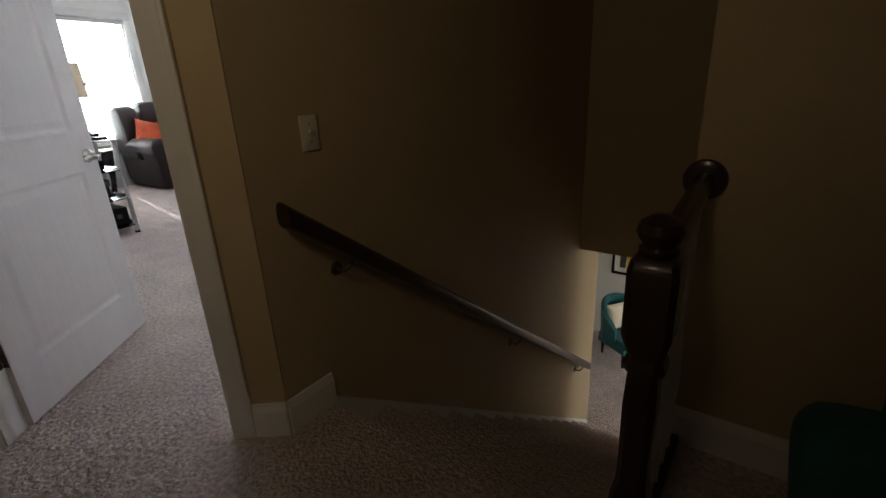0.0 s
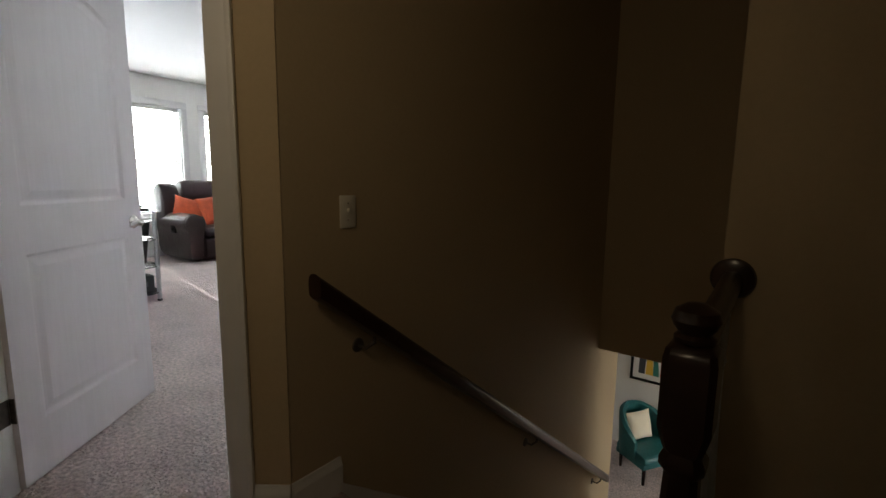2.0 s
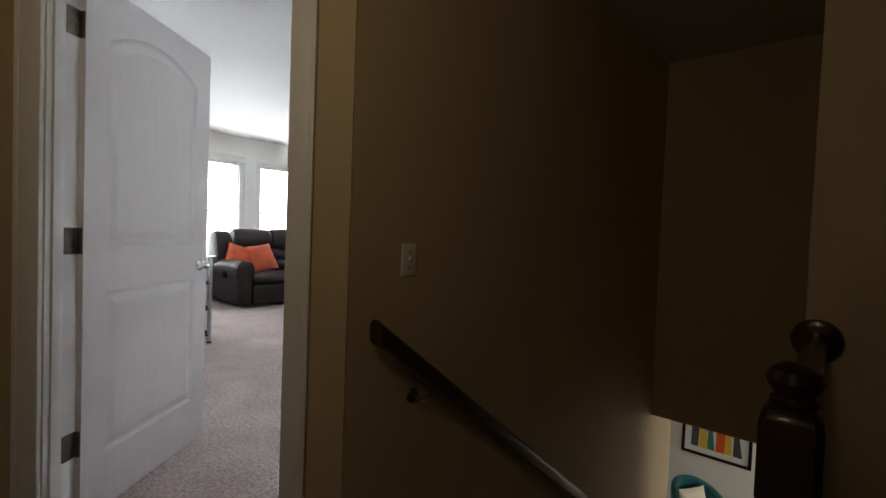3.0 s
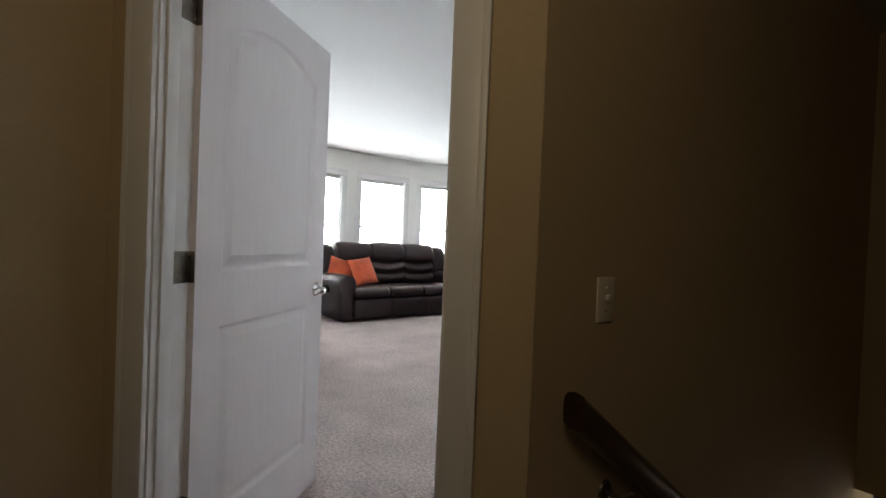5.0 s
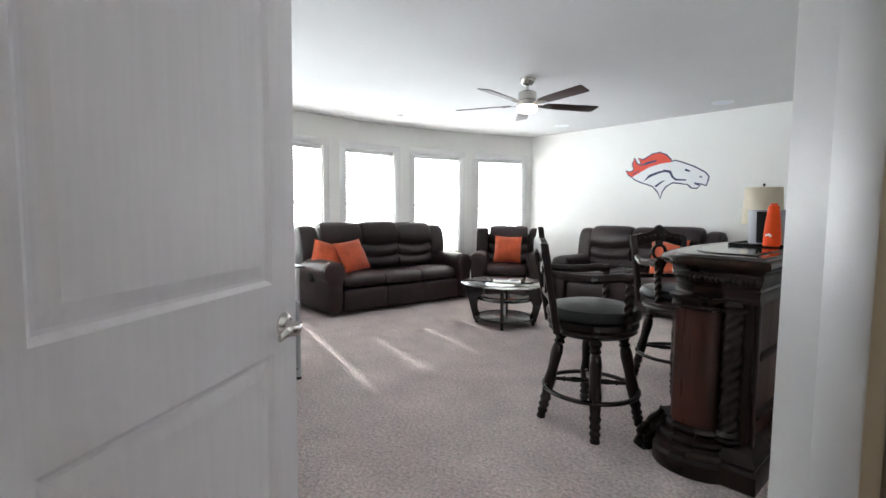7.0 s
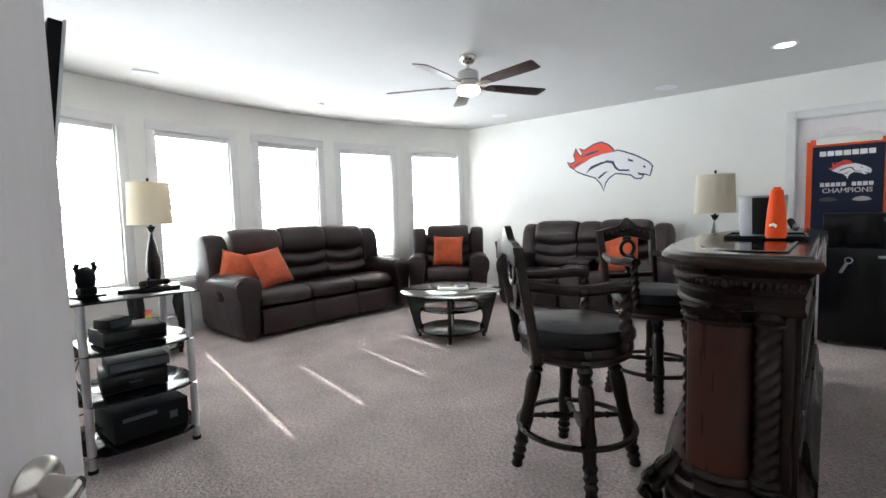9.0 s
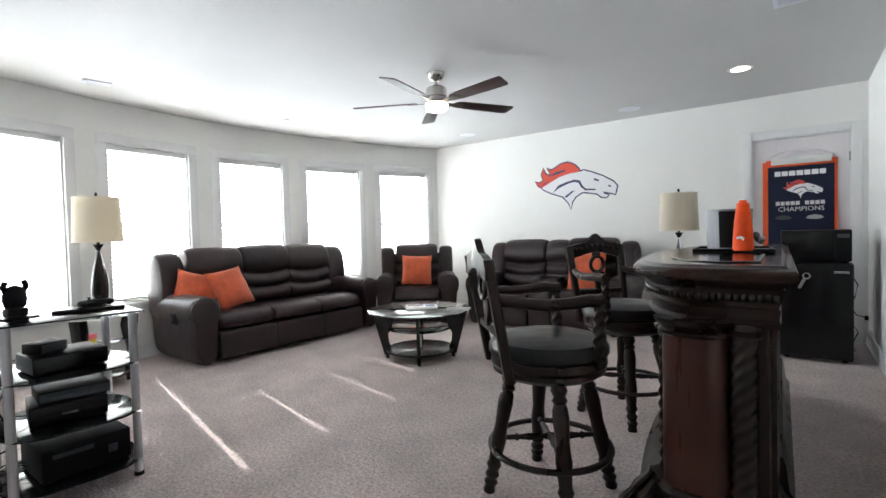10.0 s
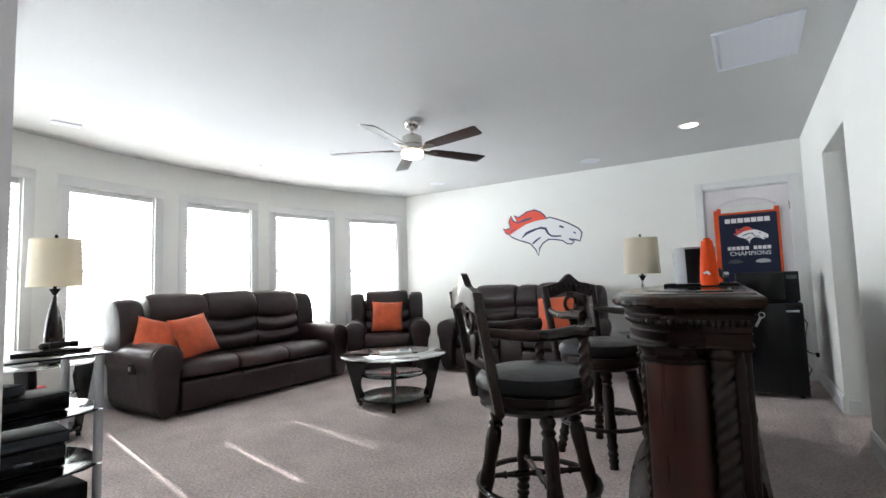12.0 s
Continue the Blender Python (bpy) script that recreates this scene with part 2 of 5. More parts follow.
def pillow_mesh(w, h, d, n=14):
    bm = bmesh.new()
    grid = {}
    for s in (-1, 1):
        for i in range(n + 1):
            for j in range(n + 1):
                u, v = 2 * i / n - 1, 2 * j / n - 1
                edge = abs(u) == 1 or abs(v) == 1
                if edge and s == 1:
                    grid[s, i, j] = grid[-1, i, j]
                    continue
                pull = 1 - 0.07 * (1 - abs(u) ** 3) * abs(v) ** 2
                pull2 = 1 - 0.07 * (1 - abs(v) ** 3) * abs(u) ** 2
                thick = d / 2 * ((1 - u * u) * (1 - v * v)) ** 0.42
                thick *= 1 + 0.12 * noise.noise((u * 1.7, v * 1.7, s * 3.0))
                grid[s, i, j] = bm.verts.new((u * w / 2 * pull2, s * thick, v * h / 2 * pull))
        for i in range(n):
            for j in range(n):
                bm.faces.new((grid[s, i, j], grid[s, i + 1, j], grid[s, i + 1, j + 1], grid[s, i, j + 1]))
    return bm


# ---------------------------------------------------------------- the place: structure
CEIL, FAR, DOWN = 2.568, 6.132, -2.70
ARC_C, ARC_R = Vector((1.05, 2.76)), 6.9
HEAD, SILL = 2.165, 0.60
WINDOW_MID = [-23.85, -14.25, -4.5, 5.2, 14.8, 24.4]   # degrees round the bow
WINDOW_HALF = 3.38


def on_arc(deg, r=ARC_R):
    a = radians(deg)
    return (ARC_C.x - r * math.cos(a), ARC_C.y + r * math.sin(a))


def right_wall(y):
    """The room's side wall, beside the stairs."""
    return 0.10 + 0.022 * y


NEAR = -0.62
DOORWAY = pose(0.277, -0.098, 0, 0, 0, 35)     # x along the doorway's wall, y into the room, z up
S_LATCH, S_HINGE, S_END, WALL_T = -0.208, -1.050, -1.22, 0.12
HALL = pose(0.277, -0.098, 0, 0, 0, -2.57) @ pose(-0.2, 0, 0)     # the stairwell's own axes: its long wall lies at x 0.2


def hall_xy(x, y):
    return tuple((HALL @ Vector((x, y, 0))).xy)


DOOR_H = 2.05

# floors
bm = prism([on_arc(d, ARC_R + 0.1) for d in range(30, -31, -3)] + [(-5.0, -0.75), (-0.85, -0.75), (-0.80, -1.65), (3.65, -1.65), (3.65, 0.58), hall_xy(1.32, 0.72), hall_xy(1.32, 0.2), hall_xy(0.192, 0.2), hall_xy(0.192, 3.85), (0.9, 3.75), (0.9, 4.9), (0.3, 4.9), (0.3, 6.3), (-4.9, 6.3)], -0.06, 0.0)
structure("floor", bm, CARPET, "taupe cut-pile carpet over the room and landing")
structure("floor_lower", box(-2.6, 3.56, DOWN - 0.06, 4.2, 8.6, DOWN), CARPET, "taupe carpet of the room at the foot of the stairs", HALL)

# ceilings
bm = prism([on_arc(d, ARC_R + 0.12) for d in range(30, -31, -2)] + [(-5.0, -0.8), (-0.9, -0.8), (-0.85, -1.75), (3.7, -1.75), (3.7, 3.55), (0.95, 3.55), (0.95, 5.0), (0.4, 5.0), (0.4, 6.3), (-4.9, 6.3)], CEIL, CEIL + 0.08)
structure("ceiling", bm, CEIL_DIMMED, "smooth white painted ceiling, greyed in place of weaker light")
structure("ceiling_lower", box(-2.6, 3.20, -0.256, 4.2, 6.2, -0.07), CEIL_DIMMED, "white ceiling over the lower room, in the same greyed colour", HALL)

# bow wall: piers between the windows, with bands over and under them
bow = bmesh.new()


def arc_block(d0, d1, z0, z1, r0=ARC_R, r1=ARC_R + 0.16):
    n = max(1, round((d1 - d0) / 1.2))
    ds = [d0 + (d1 - d0) * i / n for i in range(n + 1)]
    prism([on_arc(d, r0) for d in ds] + [on_arc(d, r1) for d in ds[::-1]], z0, z1, bow)


edges = [-29.3]
for mid in WINDOW_MID:
    edges += [mid - WINDOW_HALF, mid + WINDOW_HALF]
edges.append(29.3)
for i in range(0, len(edges), 2):
    arc_block(edges[i], edges[i + 1], 0, CEIL)
for i in range(1, len(edges) - 1, 2):
    arc_block(edges[i], edges[i + 1], 0, SILL)
    arc_block(edges[i], edges[i + 1], HEAD, CEIL)
structure("wall_bow", bow, ROOM_PAINT, "off-white curved window wall")

# far wall with its door opening
D2X0, D2X1, D2H = -0.715, 0.115, 2.12
bm = box(-5.2, FAR, 0, D2X0, FAR + 0.14, CEIL)
box(D2X1, FAR, 0, 0.5, FAR + 0.14, CEIL, bm=bm)
box(D2X0, FAR, D2H, D2X1, FAR + 0.14, CEIL, bm=bm)
structure("wall_far", bm, ROOM_PAINT, "off-white painted wall with a team decal")
structure("wall_near", box(-5.2, NEAR - 0.14, 0, -0.72, NEAR, CEIL), ROOM_PAINT, "off-white painted wall beside the doorway")

# side wall with a plain plastered opening
OP0, OP1, OPH = 3.82, 4.77, 2.10


def back_face(y):
    """The side wall's far face, against the stairs."""
    return 0.277 + 0.0449 * (y + 0.098) - 0.006


bm = bmesh.new()
for y0, y1, z0 in ((-0.045, OP0, 0), (OP0, OP1, OPH), (OP1, FAR, 0)):
    prism([(right_wall(y0), y0), (right_wall(y1), y1), (0.32 if y0 >= OP0 else back_face(y1), y1), (0.32 if y0 >= OP0 else back_face(y0), y0)], z0, CEIL, bm)
structure("wall_side", bm, ROOM_PAINT, "off-white painted wall with a plain opening")
bm = box(0.32, OP0 - 0.1, 0, 0.95, OP0 - 0.03, CEIL)
box(0.9, OP0 - 0.03, 0, 0.98, OP1 + 0.1, CEIL, bm=bm)
box(0.32, OP1 + 0.03, 0, 0.9, OP1 + 0.1, CEIL, bm=bm)
structure("wall_passage", bm, ROOM_PAINT, "off-white walls of the short passage")

# slanting wall with the doorway, in its own axes: room face at WALL_T
bm = box(S_LATCH + 0.02, 0.003, 0, -0.002, WALL_T, CEIL)
box(S_HINGE - 0.30, 0.003, 0, S_HINGE - 0.02, WALL_T, CEIL, bm=bm)
box(S_HINGE - 0.02, 0.003, DOOR_H + 0.02, S_LATCH + 0.02, WALL_T, CEIL, bm=bm)
structure("wall_doorway", bm, ROOM_PAINT, "slanting wall with the doorway", DOORWAY)
bm = box(S_LATCH + 0.02, -0.004, 0, 0, 0.003, CEIL)
box(S_END, -0.004, 0, S_HINGE - 0.02, 0.003, CEIL, bm=bm)
box(S_HINGE - 0.02, -0.004, DOOR_H + 0.02, S_LATCH + 0.02, 0.003, CEIL, bm=bm)
structure("wall_doorway_hall", bm, HALL_PAINT, "tan painted hall side of the doorway wall", DOORWAY)

# landing and stairwell
LX, LY = (DOORWAY @ Vector((S_END, 0, 0))).xy
structure("wall_landing", box(LX - 0.12, -1.6, 0, LX, LY + 0.02, CEIL), HALL_PAINT, "tan painted landing wall")
# the gap in this wall is made up to hold the added lamp
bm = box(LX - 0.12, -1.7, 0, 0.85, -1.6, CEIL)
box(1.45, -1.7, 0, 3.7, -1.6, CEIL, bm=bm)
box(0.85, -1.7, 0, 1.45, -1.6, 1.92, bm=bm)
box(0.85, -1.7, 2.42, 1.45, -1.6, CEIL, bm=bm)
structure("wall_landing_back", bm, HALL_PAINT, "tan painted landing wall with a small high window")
# lamp added behind the camera for the hall's light; no window is known here
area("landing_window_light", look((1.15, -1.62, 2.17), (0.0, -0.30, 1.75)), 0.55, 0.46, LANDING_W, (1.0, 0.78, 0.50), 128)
# unseen panel added behind the lamp to keep sky light out
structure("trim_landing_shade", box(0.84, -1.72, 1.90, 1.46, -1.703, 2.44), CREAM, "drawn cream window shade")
structure("wall_landing_end", box(3.6, -1.6, 0, 3.7, 0.72, CEIL), HALL_PAINT, "tan painted landing wall")
structure("wall_stair", box(0.197, 0.003, DOWN, 0.2, 3.62, CEIL), HALL_PAINT, "tan painted wall along the stairs", HALL)
structure("wall_stair_core", box(-0.02, 3.2, DOWN, 0.196, 3.62, -0.07), HALL_PAINT, "tan painted end of the stair wall", HALL)
structure("wall_stair_side", box(1.318, 0.70, DOWN, 3.42, 0.84, CEIL), HALL_PAINT, "tan painted wall beyond the railing", HALL)
structure("wall_stairwell", box(1.318, 0.84, DOWN, 1.42, 3.62, CEIL), HALL_PAINT, "tan painted inner wall of the stairwell", HALL)
structure("wall_stair_head", box(0.2, 3.05, -0.256, 1.318, 3.19, CEIL), HALL_PAINT, "tan painted wall over the foot of the stairs", HALL)
structure("wall_curb", box(1.24, 0.20, -1.2, 1.32, 0.70, 0.0), HALL_PAINT, "tan painted side of the stair opening", HALL)

# lower room
PIC_Y = 6.0
structure("wall_lower_far", box(-2.6, PIC_Y, DOWN, 4.2, PIC_Y + 0.12, -0.256), ROOM_PAINT, "cream wall of the lower room", HALL)
structure("wall_lower_left", box(-2.7, 3.62, DOWN, -2.6, 6.0, -0.256), ROOM_PAINT, "cream wall of the lower room", HALL)
structure("wall_lower_near", box(-2.6, 3.52, DOWN, -0.02, 3.62, -0.256), ROOM_PAINT, "cream wall of the lower room", HALL)
bm = box(4.1, 3.62, DOWN, 4.2, 4.6, -0.256)
box(4.1, 5.8, DOWN, 4.2, 6.0, -0.256, bm=bm)
box(4.1, 4.6, DOWN, 4.2, 5.8, DOWN + 0.6, bm=bm)
box(4.1, 4.6, -0.6, 4.2, 5.8, -0.256, bm=bm)
structure("wall_lower_window", bm, ROOM_PAINT, "cream wall with a window", HALL)
structure("wall_lower_close", box(1.42, 3.52, DOWN, 4.2, 3.62, -0.256), HALL_PAINT, "tan wall beside the foot of the stairs", HALL)
area("lower_window_light", HALL @ look((4.12, 5.2, -1.35), (0, 5.2, -1.7)), 1.2, 1.48, LOWER_W, (1.0, 0.90, 0.76))

structure("ground", prism([(-400, -400), (400, -400), (400, 400), (-400, 400)], -3.4, -3.3), LAWN, "lawn outside the house")

# stairs: one carpeted step each
RISE, RUN, STEPS = 0.193, 0.26, 14
stairs = thing("stairs", "carpeted straight stairs going down beside a tan wall", "stairs", HALL @ pose(0.2, 0.2, 0), kind="structure")
bm = box(0.0, 0.0, -0.30, 1.10, RUN + 0.03, 0.0, 0.022, 3)
step = part("step", bm, CARPET, stairs, m=pose(0.004, 0, -RISE))
for i in range(1, STEPS - 1):
    again(step, pose(0.004, RUN * i, -RISE * (i + 1)))
part("top_riser", box(-0.006, -0.05, -0.45, 1.12, 0.0, -0.001), CARPET, stairs)
L = RUN * (STEPS - 1)
part("skirt_board", prism([(0, 0.035), (L, 0.035 - L * RISE / RUN), (L, -0.22 - L * RISE / RUN), (0, -0.22)], 0, 0.014, m=Matrix(((0, 0, 1, 0.002), (1, 0, 0, 0), (0, 1, 0, 0), (0, 0, 0, 1)))), TRIM, stairs, "white painted skirt board")


# baseboards
def baseboard(name, length, m, height=0.135):
    bm = rings([[(x, 0, 0), (x, -0.016, 0), (x, -0.016, height - 0.03), (x, -0.009, height - 0.012), (x, -0.007, height), (x, 0, height)] for x in (0, length)])
    return structure(name, bm, TRIM, "white painted moulded baseboard", m)


def along(x0, y0, x1, y1):
    return math.hypot(x1 - x0, y1 - y0), pose(x0, y0, 0, 0, 0, math.degrees(math.atan2(y1 - y0, x1 - x0)))


baseboard("baseboard_far", *along(-5.0, FAR, D2X0 - 0.075, FAR))
baseboard("baseboard_side", *along(right_wall(OP0), OP0, right_wall(0.0), 0.0))
baseboard("baseboard_side_far", *along(right_wall(FAR), FAR - 0.02, right_wall(OP1), OP1))
baseboard("baseboard_passage", *along(right_wall(OP1) + 0.02, OP1 - 0.001, 0.3, OP1 - 0.001))
baseboard("baseboard_near", *along(-1.4, NEAR, -5.0, NEAR))
baseboard("baseboard_strip", -S_LATCH - 0.087, DOORWAY @ pose(S_LATCH + 0.087, -0.004, 0))
baseboard("baseboard_strip_left", S_HINGE - 0.102 - S_END, DOORWAY @ pose(S_END, -0.004, 0))
baseboard("baseboard_stair", 0.21, HALL @ pose(0.2, 0.21, 0, 0, 0, -90) @ Matrix.Scale(-1, 4, (0, 1, 0)))
baseboard("baseboard_landing", *along(LX, LY, LX, -1.6)).matrix_world = pose(LX, -1.6, 0, 0, 0, 90)
baseboard("baseboard_rail", 2.26, HALL @ pose(1.34, 0.70, 0))
for i in range(0, len(edges) - 1):
    p, q = on_arc(edges[i + 1], ARC_R - 0.002), on_arc(edges[i], ARC_R - 0.002)
    baseboard("baseboard_bow", *along(*q, *p))


# ---------------------------------------------------------------- windows
def window(mid, n):
    """Casing, sill, sashes and a lowered blind. Local x along the wall, y out of the room."""
    x, y = on_arc(mid)
    m = pose(x, y, 0, 0, 0, 90 - mid)
    half = ARC_R * math.sin(radians(WINDOW_HALF))
    w = tagged(thing("window_%d" % n, "tall sash window with a white blind let down", "window", m, kind="structure"))
    c = 0.092
    for x0, x1 in ((-half - c, -half), (half, half + c)):
        part("window_casing", box(x0, -0.022, SILL - 0.02, x1, 0.006, HEAD, 0.004), TRIM, w)
    part("window_casing", box(-half - c, -0.026, HEAD, half + c, 0.006, HEAD + c, 0.004), TRIM, w)
    part("window_sill", box(-half - c - 0.02, -0.055, SILL - 0.045, half + c + 0.02, 0.05, SILL - 0.02, 0.006), TRIM, w)
    part("window_apron", box(-half - c, -0.018, SILL - 0.12, half + c, 0.004, SILL - 0.046, 0.004), TRIM, w)
    for x0, x1 in ((-half, -half + 0.015), (half - 0.015, half)):
        part("window_jamb", box(x0, 0.006, SILL, x1, 0.15, HEAD), TRIM, w)
    zm = (SILL + HEAD) / 2
    for z0, z1, yy in ((SILL, zm + 0.02, 0.085), (zm - 0.02, HEAD, 0.118)):
        bm = box(-half + 0.016, yy, z0, half - 0.016, yy + 0.03, z0 + 0.045, 0.003)
        box(-half + 0.016, yy, z1 - 0.045, half - 0.016, yy + 0.03, z1, 0.003, bm=bm)
        for s in (-1, 1):
            xs = sorted((s * (half - 0.016), s * (half - 0.034)))
            box(xs[0], yy, z0 + 0.046, xs[1], yy + 0.03, z1 - 0.046, 0.003, bm=bm)
        sash = part("sash", bm, TRIM, w)
        pane = part("pane", box(-half + 0.028, yy + 0.012, z0 + 0.04, half - 0.028, yy + 0.016, z1 - 0.04), GLASS, sash)
        pane.visible_shadow = False
    blind = part("blind_headrail", box(-half + 0.018, 0.016, HEAD - 0.055, half - 0.018, 0.07, HEAD - 0.004, 0.004), WHITE_PLASTIC, w)
    a, depth = half - 0.016, 0.050
    tilt = radians(20)
    bm = bmesh.new()
    gap, g0, g1 = 0.0070, -a * 0.72 + 0.065, a * 0.72 + 0.046
    for x0, x1 in ((-a, g0 - gap), (g0 + gap, g1 - gap), (g1 + gap, a)):
        box(x0, -depth / 2, -0.0014, x1, depth / 2, 0.0014, bm=bm)
    for g in (g0, g1):
        for e in (-1, 1):
            ys = sorted((e * depth / 2, e * 0.019))
            box(g - gap, ys[0], -0.0014, g + gap, ys[1], 0.0014, bm=bm)
    bm.transform(Matrix.Rotation(-tilt, 4, "X"))
    slat = part("blind_slat", bm, SLAT, blind, m=pose(0, 0.045, SILL + 0.045))
    z = SILL + 0.045 + 0.044
    while z < HEAD - 0.07:
        again(slat, pose(0, 0.045, z), blind)
        z += 0.044
    part("bottom_rail", box(-a, 0.022, SILL + 0.006, a, 0.068, SILL + 0.024, 0.003), WHITE_PLASTIC, blind)
    for s in (-1, 1):
        part("ladder_cord", tube([(s * a * 0.72 + 0.085, 0.018, SILL + 0.02), (s * a * 0.72 + 0.085, 0.018, HEAD - 0.05)], 0.0012, 5), WHITE_PLASTIC, blind)
    area("window_daylight", m @ look((0, 0.155, (SILL + HEAD) / 2), (0, -1, (SILL + HEAD) / 2)), 2 * half - 0.005, HEAD - SILL - 0.005, WINDOW_W, (0.865, 0.925, 1.0))


for n, mid in enumerate(WINDOW_MID):
    window(mid, n + 1)


# ---------------------------------------------------------------- doors
def door_leaf(w, h, parent_name, label, m, arched=True, knob_side=1, hinge_side=-1, number=1):
    """A moulded two-panel door: x from the hinge edge, y its thickness, z up."""
    t = 0.035
    d = tagged(thing(parent_name, label, "door", m, kind="structure"))
    sx, st, mid0, mid1, br = 0.115, 0.115, 0.86, 1.04, 0.22
    bm = bmesh.new()
    N = 16

    def top_edge(x):
        u = (x - w / 2) / (w / 2 - sx)
        return h - st - (0.085 * (u * u) if arched else 0)
    # stiles, rails and the shaped top rail
    box(0, 0, 0, sx, t, h, bm=bm)
    box(w - sx, 0, 0, w, t, h, bm=bm)
    box(sx, 0, 0, w - sx, t, br, bm=bm)
    box(sx, 0, mid0, w - sx, t, mid1, bm=bm)
    xs = [sx + (w - 2 * sx) * i / N for i in range(N + 1)]
    prism([(x, top_edge(x)) for x in xs] + [(w - sx, h), (sx, h)], 0, t, bm, m=Matrix(((1, 0, 0, 0), (0, 0, 1, 0), (0, 1, 0, 0), (0, 0, 0, 1))))
    part("leaf", bm, DOOR_WHITE, d, smooth=False)
    low = [(sx, br), (w - sx, br), (w - sx, mid0), (sx, mid0)]
    high = [(sx, mid1), (w - sx, mid1)] + [(x, top_edge(x)) for x in xs[::-1]]
    for outline in (low, high):
        cx, cy = w / 2, sum(p[1] for p in outline[:2]) / 2 + (max(p[1] for p in outline) - outline[0][1]) / 2
        hx, hy = (w - 2 * sx) / 2, (max(p[1] for p in outline) - outline[0][1]) / 2

        def inset(e):
            return [(cx + (x - cx) * (1 - e / hx), cy + (y - cy) * (1 - e / hy)) for x, y in outline]
        loops = []
        for e, dep in ((0.0, 0.0005), (0.012, 0.010), (0.020, 0.011), (0.030, 0.009), (0.052, 0.003), (0.06, 0.003)):
            loops.append([(x, dep, y) for x, y in inset(e)])
        bm = rings(loops[::-1] + [[(x, t - y, z) for x, y, z in lp] for lp in loops])
        part("moulded_panel", bm, DOOR_WHITE, d, smooth=False)
    return d


# the open door; its leaf turned back into the room
hinge_xy, free_xy = Vector((-0.636, -0.585)), Vector((-1.127, 0.070))
ang = math.degrees(math.atan2(free_xy.y - hinge_xy.y, free_xy.x - hinge_xy.x))
DW = (free_xy - hinge_xy).length
door = door_leaf(DW, 2.03, "door_1", "white two-panel door with an arched top panel, standing open", pose(*hinge_xy, 0.012, 0, 0, ang))
for z in (0.305, 1.06, 1.84):
    bm = box(-0.003, 0.002, z - 0.048, 0.001, 0.036, z + 0.048, 0.001)
    hg = part("hinge", bm, BRONZE, door, "worn bronze hinge")
    part("knuckle", lathe([(0.007, z - 0.05), (0.008, z - 0.048), (0.008, z + 0.048), (0.007, z + 0.05)], 10, m=pose(-0.003, 0.040, 0)), BRONZE, hg)
    for k in (-0.03, 0, 0.03):
        part("screw", lathe([(0.0045, 0), (0.004, 0.0015)], 10, m=pose(-0.003, 0.018, z + k, 0, -90, 0)), NICKEL, hg)


def lever(parent, x, z, side):
    """A lever handle on one face; it points back along the door."""
    y0 = 0.0 if side < 0 else 0.035
    rose = part("handle", lathe([(0.032, 0), (0.033, 0.004), (0.028, 0.010), (0.014, 0.014), (0.011, 0.03), (0.011, 0.05)], 24, m=pose(x, y0, z, 90 * (1 if side < 0 else -1), 0, 0)), NICKEL, parent, "satin nickel lever handle")
    loops = []
    for i in range(11):
        u = i / 10
        r1, r2 = 0.010 + 0.004 * math.sin(math.pi * u), 0.008 - 0.003 * u
        c = Vector((x - 0.100 * u, y0 + side * (0.048 + 0.012 * math.sin(math.pi * u)), z - 0.006 * math.sin(2 * math.pi * u) - 0.01 * u * u))
        loops.append([c + Vector((0, r2 * math.cos(a), r1 * math.sin(a))) for a in [2 * math.pi * k / 10 for k in range(10)]])
    part("lever", rings(loops), NICKEL, rose)


lever(door, DW - 0.065, 0.925, -1)
lever(door, DW - 0.065, 0.925, 1)
part("latch_plate", box(DW - 0.001, 0.006, 0.845, DW + 0.002, 0.029, 0.965), NICKEL, door)

# frame of the doorway
fr = tagged(thing("door_frame_1", "white painted door frame and casing", "door frame", DOORWAY, kind="structure"))
for name, bm in (
    ("jamb", box(S_LATCH, -0.004, 0, S_LATCH + 0.02, WALL_T + 0.004, DOOR_H)),
    ("jamb", box(S_HINGE - 0.02, -0.004, 0, S_HINGE, WALL_T + 0.004, DOOR_H)),
    ("jamb", box(S_HINGE - 0.02, -0.004, DOOR_H, S_LATCH + 0.02, WALL_T + 0.004, DOOR_H + 0.02)),
    ("stop", box(S_LATCH - 0.010, 0.016, 0, S_LATCH - 0.0005, 0.058, DOOR_H - 0.001, 0.002)),
    ("stop", box(S_HINGE + 0.0005, 0.016, 0, S_HINGE + 0.010, 0.058, DOOR_H - 0.001, 0.002)),
):
    part(name, bm, TRIM, fr)
for y0, y1 in ((-0.022, -0.0045), (WALL_T + 0.0005, WALL_T + 0.018)):
    for a, b in ((S_LATCH + 0.004, S_LATCH + 0.085), (S_HINGE - 0.098, S_HINGE - 0.006)):
        bm = box(a, y0, 0, b, y1, DOOR_H + 0.100, 0.004)
        cas = part("casing", bm, TRIM, fr)
        c0, c1 = (b - 0.016, b + 0.002) if a > S_HINGE else (a - 0.002, a + 0.016)
        d0, d1 = (y0 - 0.003, y1) if y0 < 0 else (y0, y1 + 0.003)
        part("back_band", box(c0, d0, 0.001, c1, d1 - 0.001, DOOR_H + 0.102, 0.003), TRIM, cas)
    part("casing", box(S_HINGE - 0.006, y0, DOOR_H + 0.006, S_LATCH + 0.006, y1, DOOR_H + 0.100, 0.004), TRIM, fr)
